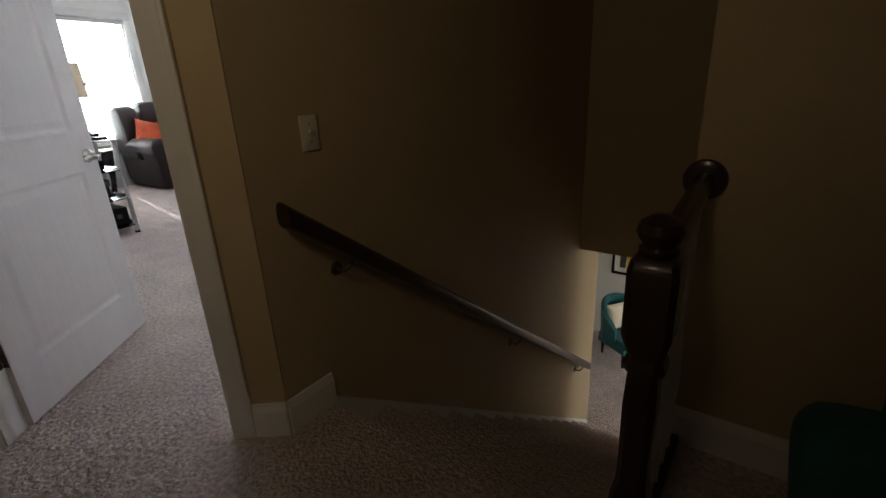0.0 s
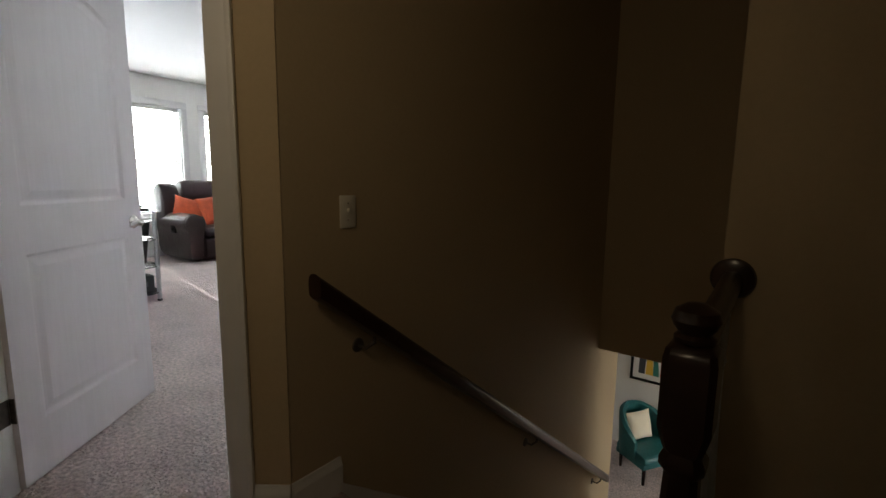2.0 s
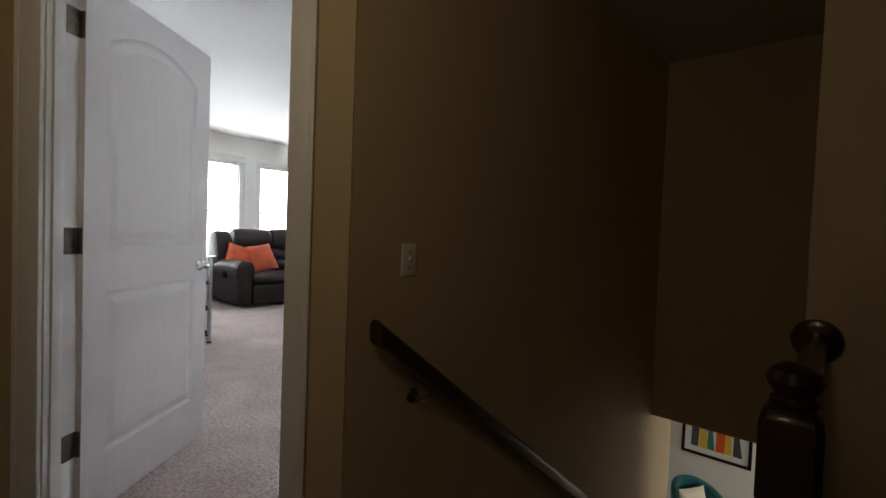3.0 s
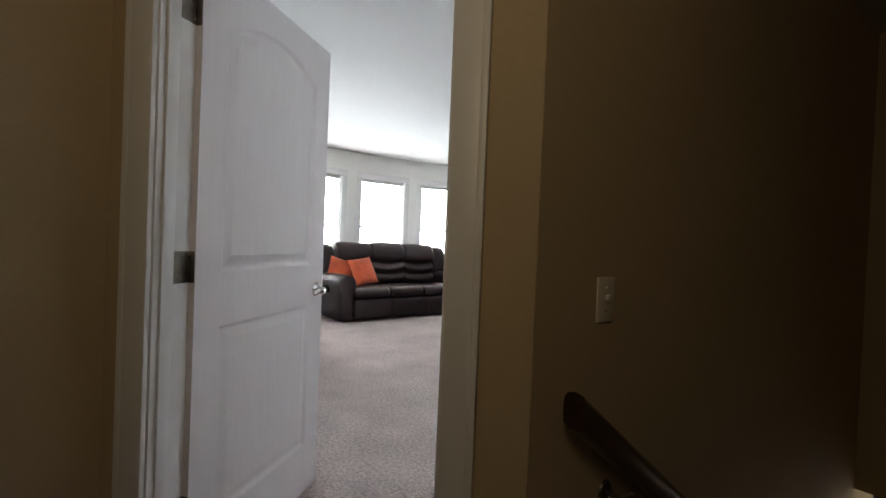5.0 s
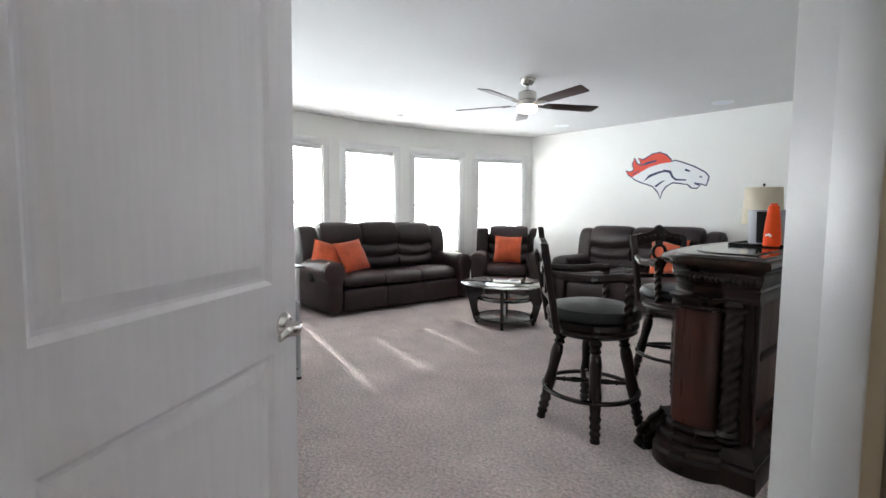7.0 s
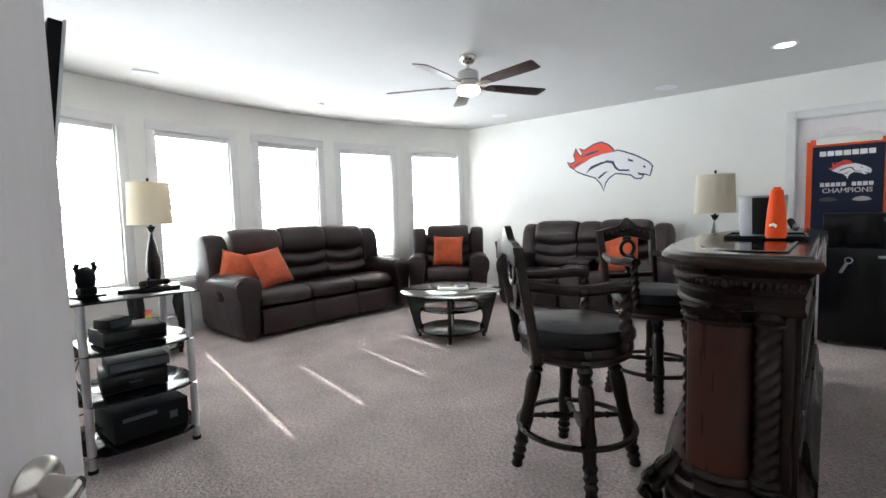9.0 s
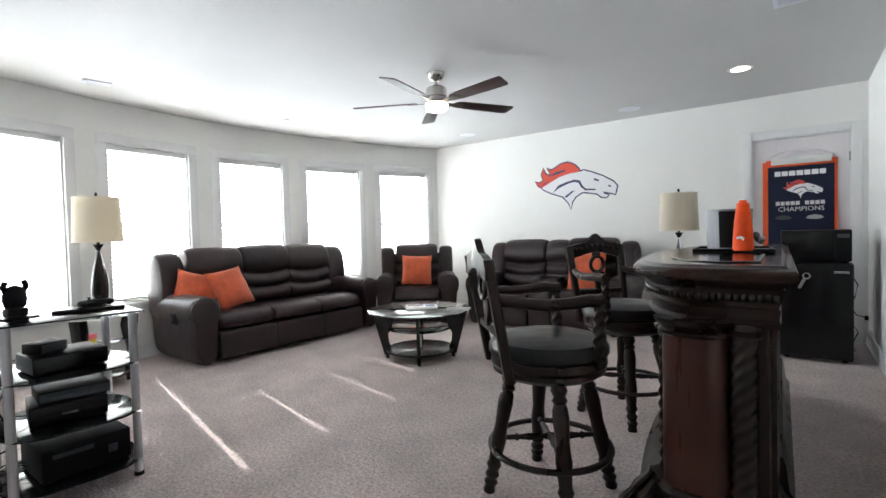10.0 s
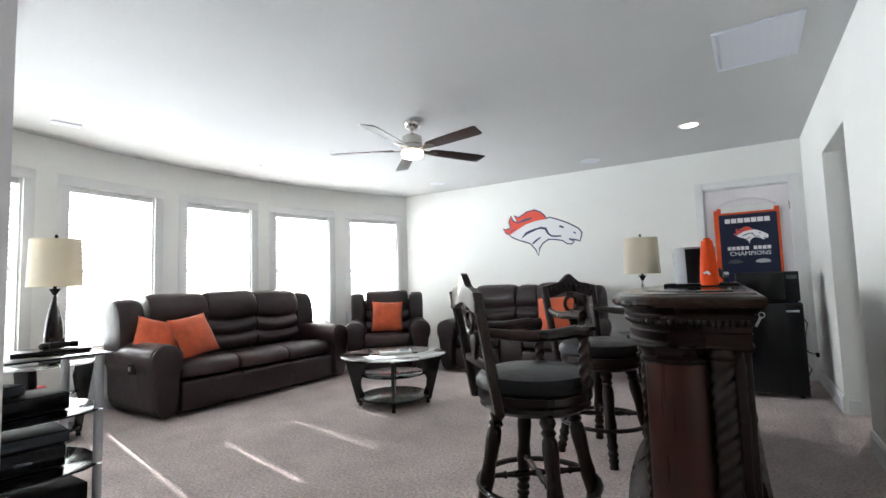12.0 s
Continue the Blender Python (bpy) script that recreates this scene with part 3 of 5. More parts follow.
for z in (0.317, 1.072, 1.852):
    part("hinge_leaf", box(S_HINGE - 0.001, WALL_T - 0.056, z - 0.048, S_HINGE + 0.0025, WALL_T - 0.002, z + 0.048, 0.0005), BRONZE, fr, "worn bronze hinge leaf")
part("strike_plate", box(S_LATCH - 0.002, 0.088, 0.87, S_LATCH + 0.001, 0.118, 0.99), NICKEL, fr)

# closed door in the far wall
door_leaf(D2X1 - D2X0 - 0.03, D2H - 0.03, "door_2", "white two-panel closet door, shut", pose(D2X0 + 0.015, FAR + 0.02, 0.012))
f2 = tagged(thing("door_frame_2", "white painted door casing", "door frame", pose(0, FAR, 0), kind="structure"))
for a, b in ((D2X0 - 0.075, D2X0 + 0.004), (D2X1 - 0.004, D2X1 + 0.075)):
    part("casing", box(a, -0.02, 0, b, 0.004, D2H + 0.075, 0.004), TRIM, f2)
part("casing", box(D2X0 + 0.004, -0.02, D2H - 0.004, D2X1 - 0.004, 0.004, D2H + 0.075, 0.004), TRIM, f2)
for a, b in ((D2X0, D2X0 + 0.013), (D2X1 - 0.013, D2X1)):
    part("jamb", box(a, 0.005, 0, b, 0.14, D2H), TRIM, f2)
part("jamb", box(D2X0, 0.005, D2H - 0.013, D2X1, 0.14, D2H), TRIM, f2)
part("door_back", box(D2X0, 0.10, 0, D2X1, 0.135, D2H), TRIM, f2)
for z in (0.3, 1.06, 1.86):
    part("hinge", box(D2X1 - 0.022, -0.004, z - 0.045, D2X1 - 0.010, 0.018, z + 0.045, 0.002), NICKEL, f2)


# ---------------------------------------------------------------- seating
def seating(name, label, category, m, seats, seat_w=0.58, arm_w=0.24, depth=0.95, console=False, wing=0.19, back_z=1.03):
    """A reclining leather seat. Local x across, front towards -y."""
    s = thing(name, label, category, m)
    cons = 0.30 if console else 0.0
    inner = seats * seat_w + cons
    w = inner + 2 * arm_w
    f, b = -depth / 2, depth / 2
    part("base", box(-inner / 2 - 0.02, f + 0.10, 0.03, inner / 2 + 0.02, b - 0.10, 0.30, 0.02), LEATHER, s)
    # arms: a block under a rolled top with a scrolled front
    arm = smooth_loop([(-0.095, 0.02), (0.095, 0.02), (0.10, 0.42), (0.135, 0.47), (0.14, 0.60), (0.06, 0.665), (-0.06, 0.665), (-0.14, 0.60), (-0.135, 0.47), (-0.10, 0.42)], 2)
    for sx in (-1, 1):
        turn = Matrix.Translation((sx * (inner / 2 + arm_w / 2), -0.03, 0)) @ Matrix.Rotation(radians(90), 4, "Z")
        arm_ob = part("arm", puffy(depth - 0.10, arm, 8, 16, 0.22, m=turn), LEATHER, s)
        fx = sx * (inner / 2 + arm_w / 2)
        part("arm_front", rings([[(fx + x * k, f - 0.005 - dy, 0.34 + (z - 0.34) * k) for x, z in arm] for k, dy in ((0.93, -0.05), (0.96, 0.0), (0.90, 0.014), (0.78, 0.02))]), LEATHER, arm_ob)
    if not console:
        sx = inner / 2 + arm_w + 0.002
        pl = part("release_panel", box(-sx - 0.006, f + 0.30, 0.40, -sx + 0.02, f + 0.42, 0.50, 0.006), BLACK, s, "black plastic recliner latch")
        part("release_lever", box(-sx - 0.014, f + 0.33, 0.43, -sx - 0.004, f + 0.39, 0.47, 0.004), GLOSS, pl)
    seat = smooth_loop([(f + 0.02, 0.31), (f - 0.01, 0.40), (f + 0.04, 0.475), (f + 0.22, 0.50), (0.18, 0.465), (0.22, 0.40), (0.2, 0.30)], 2)
    skirt = smooth_loop([(f + 0.015, 0.045), (f - 0.002, 0.06), (f - 0.004, 0.29), (f + 0.02, 0.315), (f + 0.10, 0.31), (f + 0.10, 0.045)], 2)
    # back: three rolls, one over the other, leaning back
    roll = [(0.12, 0.44), (0.055, 0.50), (0.05, 0.56), (0.105, 0.605), (0.075, 0.64), (0.065, 0.70), (0.125, 0.755), (0.07, 0.79), (0.06, 0.88), (0.105, 0.975), (0.19, 1.015), (0.29, 1.0), (0.36, 0.92), (0.36, 0.60), (0.28, 0.44)]
    roll = smooth_loop([(y + 0.03, 0.44 + (z - 0.44) * (back_z - 0.44) / 0.56) for y, z in roll], 2)
    xs = []
    x = -inner / 2
    for i in range(seats):
        if console and i == seats // 2:
            x += cons
        xs.append(x + seat_w / 2)
        x += seat_w
    for i, cx in enumerate(xs):
        mm = Matrix.Translation((cx, 0, 0))
        part("seat_cushion", puffy(seat_w - 0.004, seat, 4, 16, 0.28, m=mm), LEATHER, s)
        part("footrest", puffy(seat_w - 0.006, skirt, 9, 10, 0.15, m=mm), LEATHER, s)
        part("back_cushion", puffy(seat_w - 0.004, roll, 5, 18, 0.22, sag=0.045, m=mm @ Matrix.Translation((0, 0.0, 0.01 * (i % 2)))), LEATHER, s)
    wing_p = smooth_loop([(y + 0.03, 0.45 + (z - 0.45) * (back_z - 0.45) / 0.57) for y, z in ((0.10, 0.45), (0.05, 0.60), (0.08, 0.86), (0.15, 0.985), (0.29, 1.0), (0.40, 0.90), (0.38, 0.45))], 2)
    for sx in (-1, 1):
        part("wing", puffy(wing, wing_p, 3.5, 10, 0.3, m=Matrix.Translation((sx * (inner / 2 + wing / 2 + 0.005), 0.01, 0)) @ Matrix.Rotation(radians(-5 * sx), 4, "Z")), LEATHER, s)
    part("back_panel", box(-inner / 2 - 0.08, b - 0.115, 0.05, inner / 2 + 0.08, b - 0.07, 0.92, 0.02), LEATHER, s)
    if console:
        c = part("console", box(-cons / 2 + 0.006, f + 0.02, 0.03, cons / 2 - 0.006, 0.10, 0.55, 0.03, 3), LEATHER, s)
        part("console_lid", puffy(cons - 0.03, smooth_loop([(f + 0.28, 0.545), (f + 0.26, 0.58), (f + 0.32, 0.61), (0.06, 0.63), (0.10, 0.58), (0.08, 0.545)], 2), 4, 10, 0.25), LEATHER, c)
        for k in (-1, 1):
            part("cup_holder", lathe([(0.042, 0.545), (0.045, 0.552), (0.045, 0.556), (0.037, 0.556), (0.035, 0.53)], 20, m=pose(k * 0.06, f + 0.19, 0)), STEEL, c)
        part("console_back", puffy(cons - 0.01, roll, 4, 12, 0.25, m=Matrix.Translation((0, 0.02, -0.01))), LEATHER, s)
    return s


SOFA = pose(-5.255, 3.255, 0, 0, 0, 88.6)
seating("sofa", "dark brown leather three-seat reclining sofa on taupe carpet", "sofa", SOFA, 3, 0.605, 0.265, 1.01, wing=0.245, back_z=1.10)
RECL = pose(-4.62, 5.12, 0, 0, 0, 38)
seating("recliner", "dark brown leather recliner armchair beside the sofa", "armchair", RECL, 1, 0.60, 0.25, 0.92, back_z=1.05)
LOVE = pose(-2.80, 5.60, 0)
seating("loveseat", "dark brown leather two-seat recliner with centre console", "loveseat", LOVE, 2, 0.60, 0.25, 0.95, console=True, back_z=1.08)


def throw_pillow(m, size=0.45):
    p = thing("throw_pillow", "orange velvet square throw pillow", "pillow", m, "orange throw pillows")
    part("cushion", pillow_mesh(size, size, 0.15), ORANGE, p)
    e = size / 2
    pts = []
    for k in range(40):
        a = 2 * math.pi * k / 40
        c, s = math.cos(a), math.sin(a)
        r = 1 / max(abs(c), abs(s))
        u, v = c * r, s * r
        pts.append((u * e * (1 - 0.07 * (1 - abs(v) ** 3) * u * u), 0, v * e * (1 - 0.07 * (1 - abs(u) ** 3) * v * v)))
    part("piping", tube(pts, 0.004, 6, closed=True), ORANGE, p)
    return p


throw_pillow(SOFA @ pose(-0.90, -0.03, 0.680, -26, 17, -14), 0.40)
throw_pillow(SOFA @ pose(-0.605, -0.15, 0.690, -27, -7, 10), 0.42)
throw_pillow(RECL @ pose(0.0, -0.06, 0.70, -18, 2, 0), 0.42)
throw_pillow(LOVE @ pose(0.46, -0.08, 0.71, -20, -4, 4), 0.46)


# ---------------------------------------------------------------- glass-topped tables
def glass_table(name, label, m, r, h, legs=4, sy=1.0):
    """A round glass top on flat slanting slabs, with a glass shelf and a veneered lower shelf."""
    t = thing(name, label, "table", m)

    def disc(rad, z, th, mt, nm, lab=""):
        return part(nm, lathe([(rad - 0.006, z), (rad, z + 0.003), (rad, z + th - 0.003), (rad - 0.006, z + th)], 56, m=Matrix.Diagonal((1, sy, 1, 1))), mt, t, lab)
    disc(r, h - 0.010, 0.010, TABLE_GLASS, "tabletop", "clear glass top with a polished edge")
    disc(r * 0.62, h * 0.60, 0.006, TABLE_GLASS, "glass_shelf")
    disc(r * 0.66, 0.075, 0.022, ESPRESSO, "lower_shelf", "espresso veneered shelf")
    for k in range(legs):
        a = 2 * math.pi * (k + 0.5) / legs
        mm = pose(0, 0, 0, 0, 0, math.degrees(a))
        # slab: wide at the top, drawn in towards the foot, hollow on its inner edge
        out = [(r * 0.58, 0.03), (r * 0.70, 0.03), (r * 0.93, h - 0.018), (r * 0.56, h - 0.018), (r * 0.50, h * 0.80), (r * 0.55, h * 0.62), (r * 0.63, h * 0.48), (r * 0.62, h * 0.34), (r * 0.56, h * 0.22)]
        leg = part("leg", prism(out, -0.014, 0.014, m=mm @ Matrix(((1, 0, 0, 0), (0, 0, 1, 0), (0, 1, 0, 0), (0, 0, 0, 1))), bevel=0.003), ESPRESSO, t)
        part("foot", lathe([(0.018, 0), (0.02, 0.006), (0.014, 0.03)], 14, m=mm @ pose(r * 0.64, 0, 0)), BLACK, leg)
        part("glass_pad", lathe([(0.016, h - 0.018), (0.016, h - 0.0102)], 14, m=mm @ pose(r * 0.76, 0, 0)), STEEL, leg)
    part("centre_post", lathe([(0.012, 0.097), (0.012, h * 0.60 - 0.001)], 16), STEEL, t)
    return t


TABLE_H = 0.475
glass_table("coffee_table", "round glass coffee table with espresso slab legs on carpet", pose(-3.31, 3.53, 0, 0, 0, -9), 0.50, TABLE_H, 4)
glass_table("end_table", "small round glass end table with dark slab legs beside the sofa", pose(-5.10, 1.45, 0, 0, 0, 20), 0.33, 0.60, 3)
glass_table("end_table", "small round glass end table with dark slab legs beside the loveseat", pose(-1.29, 5.19, 0, 0, 0, 60), 0.31, 0.565, 3)

mag = thing("magazine", "white-covered magazine lying on the glass coffee table", "magazine", pose(-3.30, 3.55, TABLE_H, 0, 0, 40))
part("pages", box(-0.15, -0.11, 0.002, 0.15, 0.11, 0.016, 0.002), PAPER, mag)
part("cover", box(-0.153, -0.113, 0.016, 0.153, 0.113, 0.018), PAPER, mag, "white cover with grey bars")
part("back_cover", box(-0.153, -0.113, 0, 0.153, 0.113, 0.002), GLOSS, mag)
for k, (a, b, c, d) in enumerate(((-0.13, 0.03, 0.02, 0.09), (0.04, -0.02, 0.13, 0.09), (-0.13, -0.09, 0.10, -0.07))):
    part("printed_bar", box(a, b, 0.018, c, d, 0.0186), (GREY_INK, NAVY_INK, GREY_INK)[k], mag)

toy = thing("snack_box", "small pink and yellow box on the end table's glass shelf", "box", pose(-5.02, 1.36, 0.366, 0, 0, 25))
part("carton", box(-0.05, -0.035, 0, 0.05, 0.035, 0.05, 0.003), YELLOW, toy)
part("lid", box(-0.053, -0.038, 0.05, 0.053, 0.038, 0.085, 0.004), PINK, toy)


def table_lamp(m, label):
    l = thing("table_lamp", label, "lamp", m, "matching table lamps")
    # two tall dark leaves of wood in a thin pale metal edge, on a round base
    part("base", lathe([(0.085, 0), (0.088, 0.006), (0.085, 0.014), (0.03, 0.022), (0.024, 0.04)], 32), BLACK, l)
    prof = [(0.030, 0.04), (0.056, 0.08), (0.080, 0.15), (0.086, 0.21), (0.076, 0.30), (0.052, 0.40), (0.026, 0.48), (0.013, 0.53)]
    body = part("body", lathe(prof, 32, m=Matrix.Diagonal((1, 0.55, 1, 1))), WOOD, l, "dark wood leaf-shaped body")
    for s in (-1, 1):
        part("metal_edge", tube([(s * (r + 0.002), 0, z) for r, z in prof], 0.006, 8), STEEL, body)
    part("neck", lathe([(0.013, 0.53), (0.02, 0.545), (0.036, 0.575), (0.04, 0.58), (0.012, 0.582), (0.010, 0.66), (0.018, 0.665), (0.018, 0.70)], 20), BLACK, l)
    rt, rb, z0, z1 = 0.165, 0.180, 0.60, 0.97
    sh = part("shade", rings([[(r * math.cos(a), r * math.sin(a), z) for a in [2 * math.pi * k / 48 for k in range(48)]] for r, z in ((rb, z0), (rt, z1), (rt - 0.003, z1), (rb - 0.003, z0))], closed=True), SHADE, l, "cream fabric drum shade")
    for z, r in ((z0, rb), (z1, rt)):
        part("trim", tube([((r + 0.001) * math.cos(2 * math.pi * k / 48), (r + 0.001) * math.sin(2 * math.pi * k / 48), z) for k in range(48)], 0.003, 6, closed=True), CREAM, sh)
    hp = part("harp", tube([(0.0, 0, 0.68)] + [(0.055 * math.sin(math.pi * k / 12), 0, 0.70 + 0.27 * k / 12) for k in range(1, 12)] + [(0, 0, 0.975)], 0.0025, 6), STEEL, l)
    part("spider", box(-rt + 0.002, -0.002, 0.968, rt - 0.002, 0.002, 0.972), STEEL, sh)
    part("finial", lathe([(0.004, 0.972), (0.004, 0.985), (0.010, 0.992), (0.012, 1.002), (0.007, 1.012), (0.002, 1.018)], 14), BLACK, hp)
    return l


table_lamp(pose(-5.13, 1.50, 0.60, 0, 0, -55), "dark wood table lamp with cream drum shade on the end table")
table_lamp(pose(-1.285, 5.18, 0.565, 0, 0, -60), "dark wood table lamp with cream drum shade by the loveseat")


# ---------------------------------------------------------------- bar stools
def bar_stool(m, leg_turn, label):
    """A turned-leg swivel stool. Local front towards +x; the legs stand turned by leg_turn."""
    s = thing("bar_stool", label, "bar stool", m, "bar stools at the bar")
    prof = [(0.020, 0), (0.023, 0.012), (0.019, 0.03), (0.026, 0.05), (0.019, 0.066), (0.027, 0.085), (0.020, 0.105), (0.028, 0.13), (0.022, 0.15), (0.026, 0.20), (0.029, 0.25), (0.026, 0.28), (0.024, 0.32), (0.029, 0.42), (0.026, 0.46), (0.020, 0.475), (0.028, 0.49), (0.020, 0.505), (0.030, 0.53), (0.022, 0.56), (0.026, 0.60)]
    prof = [(r * 1.22, z) for r, z in prof]
    R0, R1, H = 0.285, 0.165, 0.58
    for k in range(4):
        a = radians(leg_turn + 45 + 90 * k)
        foot, top = Vector((R0 * math.cos(a), R0 * math.sin(a), 0)), Vector((R1 * math.cos(a), R1 * math.sin(a), H))
        q = (top - foot).to_track_quat("Z", "Y").to_matrix().to_4x4()
        part("leg", lathe(prof, 16, m=Matrix.Translation(foot) @ q), WOOD, s)
    n = 48
    part("foot_ring", rings([[((0.268 + 0.016 * math.cos(b)) * math.cos(2 * math.pi * k / n), (0.268 + 0.016 * math.cos(b)) * math.sin(2 * math.pi * k / n), 0.215 + 0.013 * math.sin(b)) for b in [2 * math.pi * j / 8 for j in range(8)]] for k in range(n)], closed=True), WOOD, s)
    bar_p = [(0.010, -0.22), (0.012, -0.16), (0.018, -0.15), (0.011, -0.14), (0.017, -0.09), (0.011, -0.03), (0.020, 0), (0.011, 0.03), (0.017, 0.09), (0.011, 0.14), (0.018, 0.15), (0.012, 0.16), (0.010, 0.22)]
    for k in range(2):
        part("stretcher", lathe(bar_p, 14, m=pose(0, 0, 0.25, 90, 0, leg_turn + 45 + 90 * k)), WOOD, s)
    part("seat_frame", lathe([(0.10, 0.545), (0.22, 0.55), (0.252, 0.572), (0.247, 0.588), (0.260, 0.605), (0.257, 0.635), (0.10, 0.64)], 48), WOOD, s)
    part("seat_cushion", lathe([(0.10, 0.636), (0.254, 0.638), (0.268, 0.655), (0.268, 0.680), (0.248, 0.708), (0.18, 0.726), (0.09, 0.732), (0.001, 0.733)], 48), STOOL_LEATHER, s, "padded black leather seat")
    # back: two posts, a carved crest, a ring-and-vase splat and a low rail
    lean = lambda z: -0.235 - 0.16 * (z - 0.60)
    back = part("backrest", box(lean(0.78) - 0.014, -0.18, 0.765, lean(0.78) + 0.014, 0.18, 0.80, 0.005), WOOD, s, m=Matrix.Translation((0, 0, 0.046)) @ Matrix.Diagonal((1, 1, 0.92, 1)))
    for sy in (-1, 1):
        loops = []
        for i in range(9):
            z = 0.575 + (1.125 - 0.575) * i / 8
            c = Vector((lean(z), sy * (0.178 + 0.03 * (i / 8)), z))
            hx, hy = 0.021, 0.023
            loops.append([c + Vector((a * hx, b * hy, 0)) for a, b in ((-1, -0.6), (-0.6, -1), (0.6, -1), (1, -0.6), (1, 0.6), (0.6, 1), (-0.6, 1), (-1, 0.6))])
        part("post", rings(loops), WOOD, back)
    crest = []
    for i in range(25):
        u = -1 + i / 12
        crest.append((u * 0.225, 1.125 + 0.055 * math.exp(-(u / 0.30) ** 2) + 0.025 * math.cos(u * math.pi / 2) + 0.014 * math.cos(u * 9.4) * (1 - abs(u))))
    low = [(u * 0.225, 1.055 + 0.022 * math.cos(u * math.pi)) for u in [1 - i / 8 for i in range(17)]]
    up = Matrix(((0, 0, 1, 0), (1, 0, 0, 0), (0, 1, 0, 0), (0, 0, 0, 1)))
    cr = part("crest_rail", prism(crest + low, lean(1.11) - 0.016, lean(1.11) + 0.016, m=up, bevel=0.004), WOOD, back, "carved arched crest rail")
    for u in range(-4, 5):
        part("carving", lathe([(0.001, 0), (0.012, 0.001), (0.010, 0.006), (0.004, 0.010)], 10, m=Matrix.Translation((lean(1.11) + 0.016, u * 0.042, 1.10 + 0.03 * math.exp(-(u / 2.4) ** 2))) @ Matrix.Rotation(radians(90), 4, "Y") @ Matrix.Diagonal((1, 1.5, 1, 1))), WOOD, cr)
    k = 24
    zc, rr = 0.985, 0.052
    part("splat_ring", rings([[(lean(zc) + 0.011 * math.cos(b), (rr + 0.014 * math.sin(b)) * math.cos(2 * math.pi * j / k), zc + (rr + 0.006 + 0.014 * math.sin(b)) * math.sin(2 * math.pi * j / k)) for b in [2 * math.pi * q / 6 for q in range(6)]] for j in range(k)], closed=True), WOOD, back)
    vase = [(0.028, 0.795), (0.02, 0.815), (0.03, 0.845), (0.05, 0.885), (0.046, 0.915), (0.028, 0.93)]
    part("splat", prism([(w, z) for w, z in vase] + [(-w, z) for w, z in vase[::-1]], lean(0.86) - 0.010, lean(0.86) + 0.010, m=up, bevel=0.003), WOOD, back)
    part("splat_top", box(lean(1.05) - 0.01, -0.03, 1.035, lean(1.05) + 0.01, 0.03, 1.075, 0.004), WOOD, back)
    # arms: flat curved rails on twisted supports
    for sy in (-1, 1):
        loops = []
        for i in range(15):
            u = i / 14
            x = lean(0.9) + 0.43 * u
            y = sy * (0.190 + 0.07 * math.sin(math.pi * min(1, u * 0.75)))
            z = 0.915 - 0.02 * math.sin(math.pi * u) + (0.0 if u < 0.9 else -0.012)
            hw, hh = 0.020 + 0.013 * u, 0.021 + 0.007 * u
            loops.append([Vector((x, y + math.cos(a) * hw, z + math.sin(a) * hh)) for a in [2 * math.pi * (q + 0.5) / 10 for q in range(10)]])
        arm = part("arm", rings(loops), WOOD, s)
        loops = []
        for i in range(31):
            z = 0.62 + 0.285 * i / 30
            tw, r = i * 0.42, 0.017 + 0.006 * math.sin(math.pi * i / 30)
            c = Vector((0.135, sy * (0.232 + 0.010 * (i / 30)), z))
            loops.append([c + Vector((math.cos(a) * (r + 0.005 * math.cos(3 * (a - tw))), math.sin(a) * (r + 0.005 * math.cos(3 * (a - tw))), 0)) for a in [2 * math.pi * q / 18 for q in range(18)]])
        part("arm_support", rings(loops), WOOD, arm, "twist-carved support")
    return s


bar_stool(pose(-1.325, 1.997, 0, 0, 0, 43), -51, "dark wood bar stool with arms, turned towards the bar")
bar_stool(pose(-1.27, 3.10, 0, 0, 0, -38), 14, "dark wood bar stool with ring-and-vase splat, turned from the wall")


# ---------------------------------------------------------------- the bar
def bar_plan(e):
    """The bar's outline seen from above, grown outwards by e: a straight back and a bowed front."""
    y0, y1, xb, xf, bow_in = 1.90 - e, 3.96 + e, -0.52 + e * 0.75, -0.855 - e, 0.14
    pts = [(xb, y0), (xb, y1)]
    for i in range(49):
        u = (1 - math.cos(math.pi * i / 48)) / 2
        y = y1 + (y0 - y1) * u
        c = min(1, u / 0.14, (1 - u) / 0.14)
        corner = 0.15 * (1 - math.sqrt(1 - (1 - c) ** 2))
        pts.append((xf - bow_in * math.sin(math.pi * u) + corner, y))
    return pts


def bar_rings(rows, bm=None):
    return rings([[(x, y, z) for x, y in bar_plan(e)] for e, z in rows], bm)


bar = thing("home_bar", "carved dark wood home bar with a bowed front", "bar", pose(0.03, 0.03, 0))
part("plinth", bar_rings([(0.075, 0.0), (0.085, 0.01), (0.085, 0.09), (0.07, 0.105), (0.075, 0.125), (0.05, 0.15), (0.045, 0.165), (0.02, 0.19), (0.005, 0.20)]), WOOD, bar, "stepped dark plinth")
part("body", bar_rings([(0.0, 0.195), (0.0, 0.90)]), BAR_WOOD, bar, "red-brown grained wood body")
cornice = part("cornice", bar_rings([(0.034, 0.843), (0.042, 0.852), (0.042, 0.862), (0.034, 0.872), (0.036, 0.89), (0.040, 0.905), (0.032, 0.912), (0.040, 0.93), (0.050, 0.955), (0.056, 0.965), (0.056, 0.975), (0.047, 0.98), (0.066, 0.995), (0.074, 1.002)]), WOOD, bar, "stepped carved cornice")
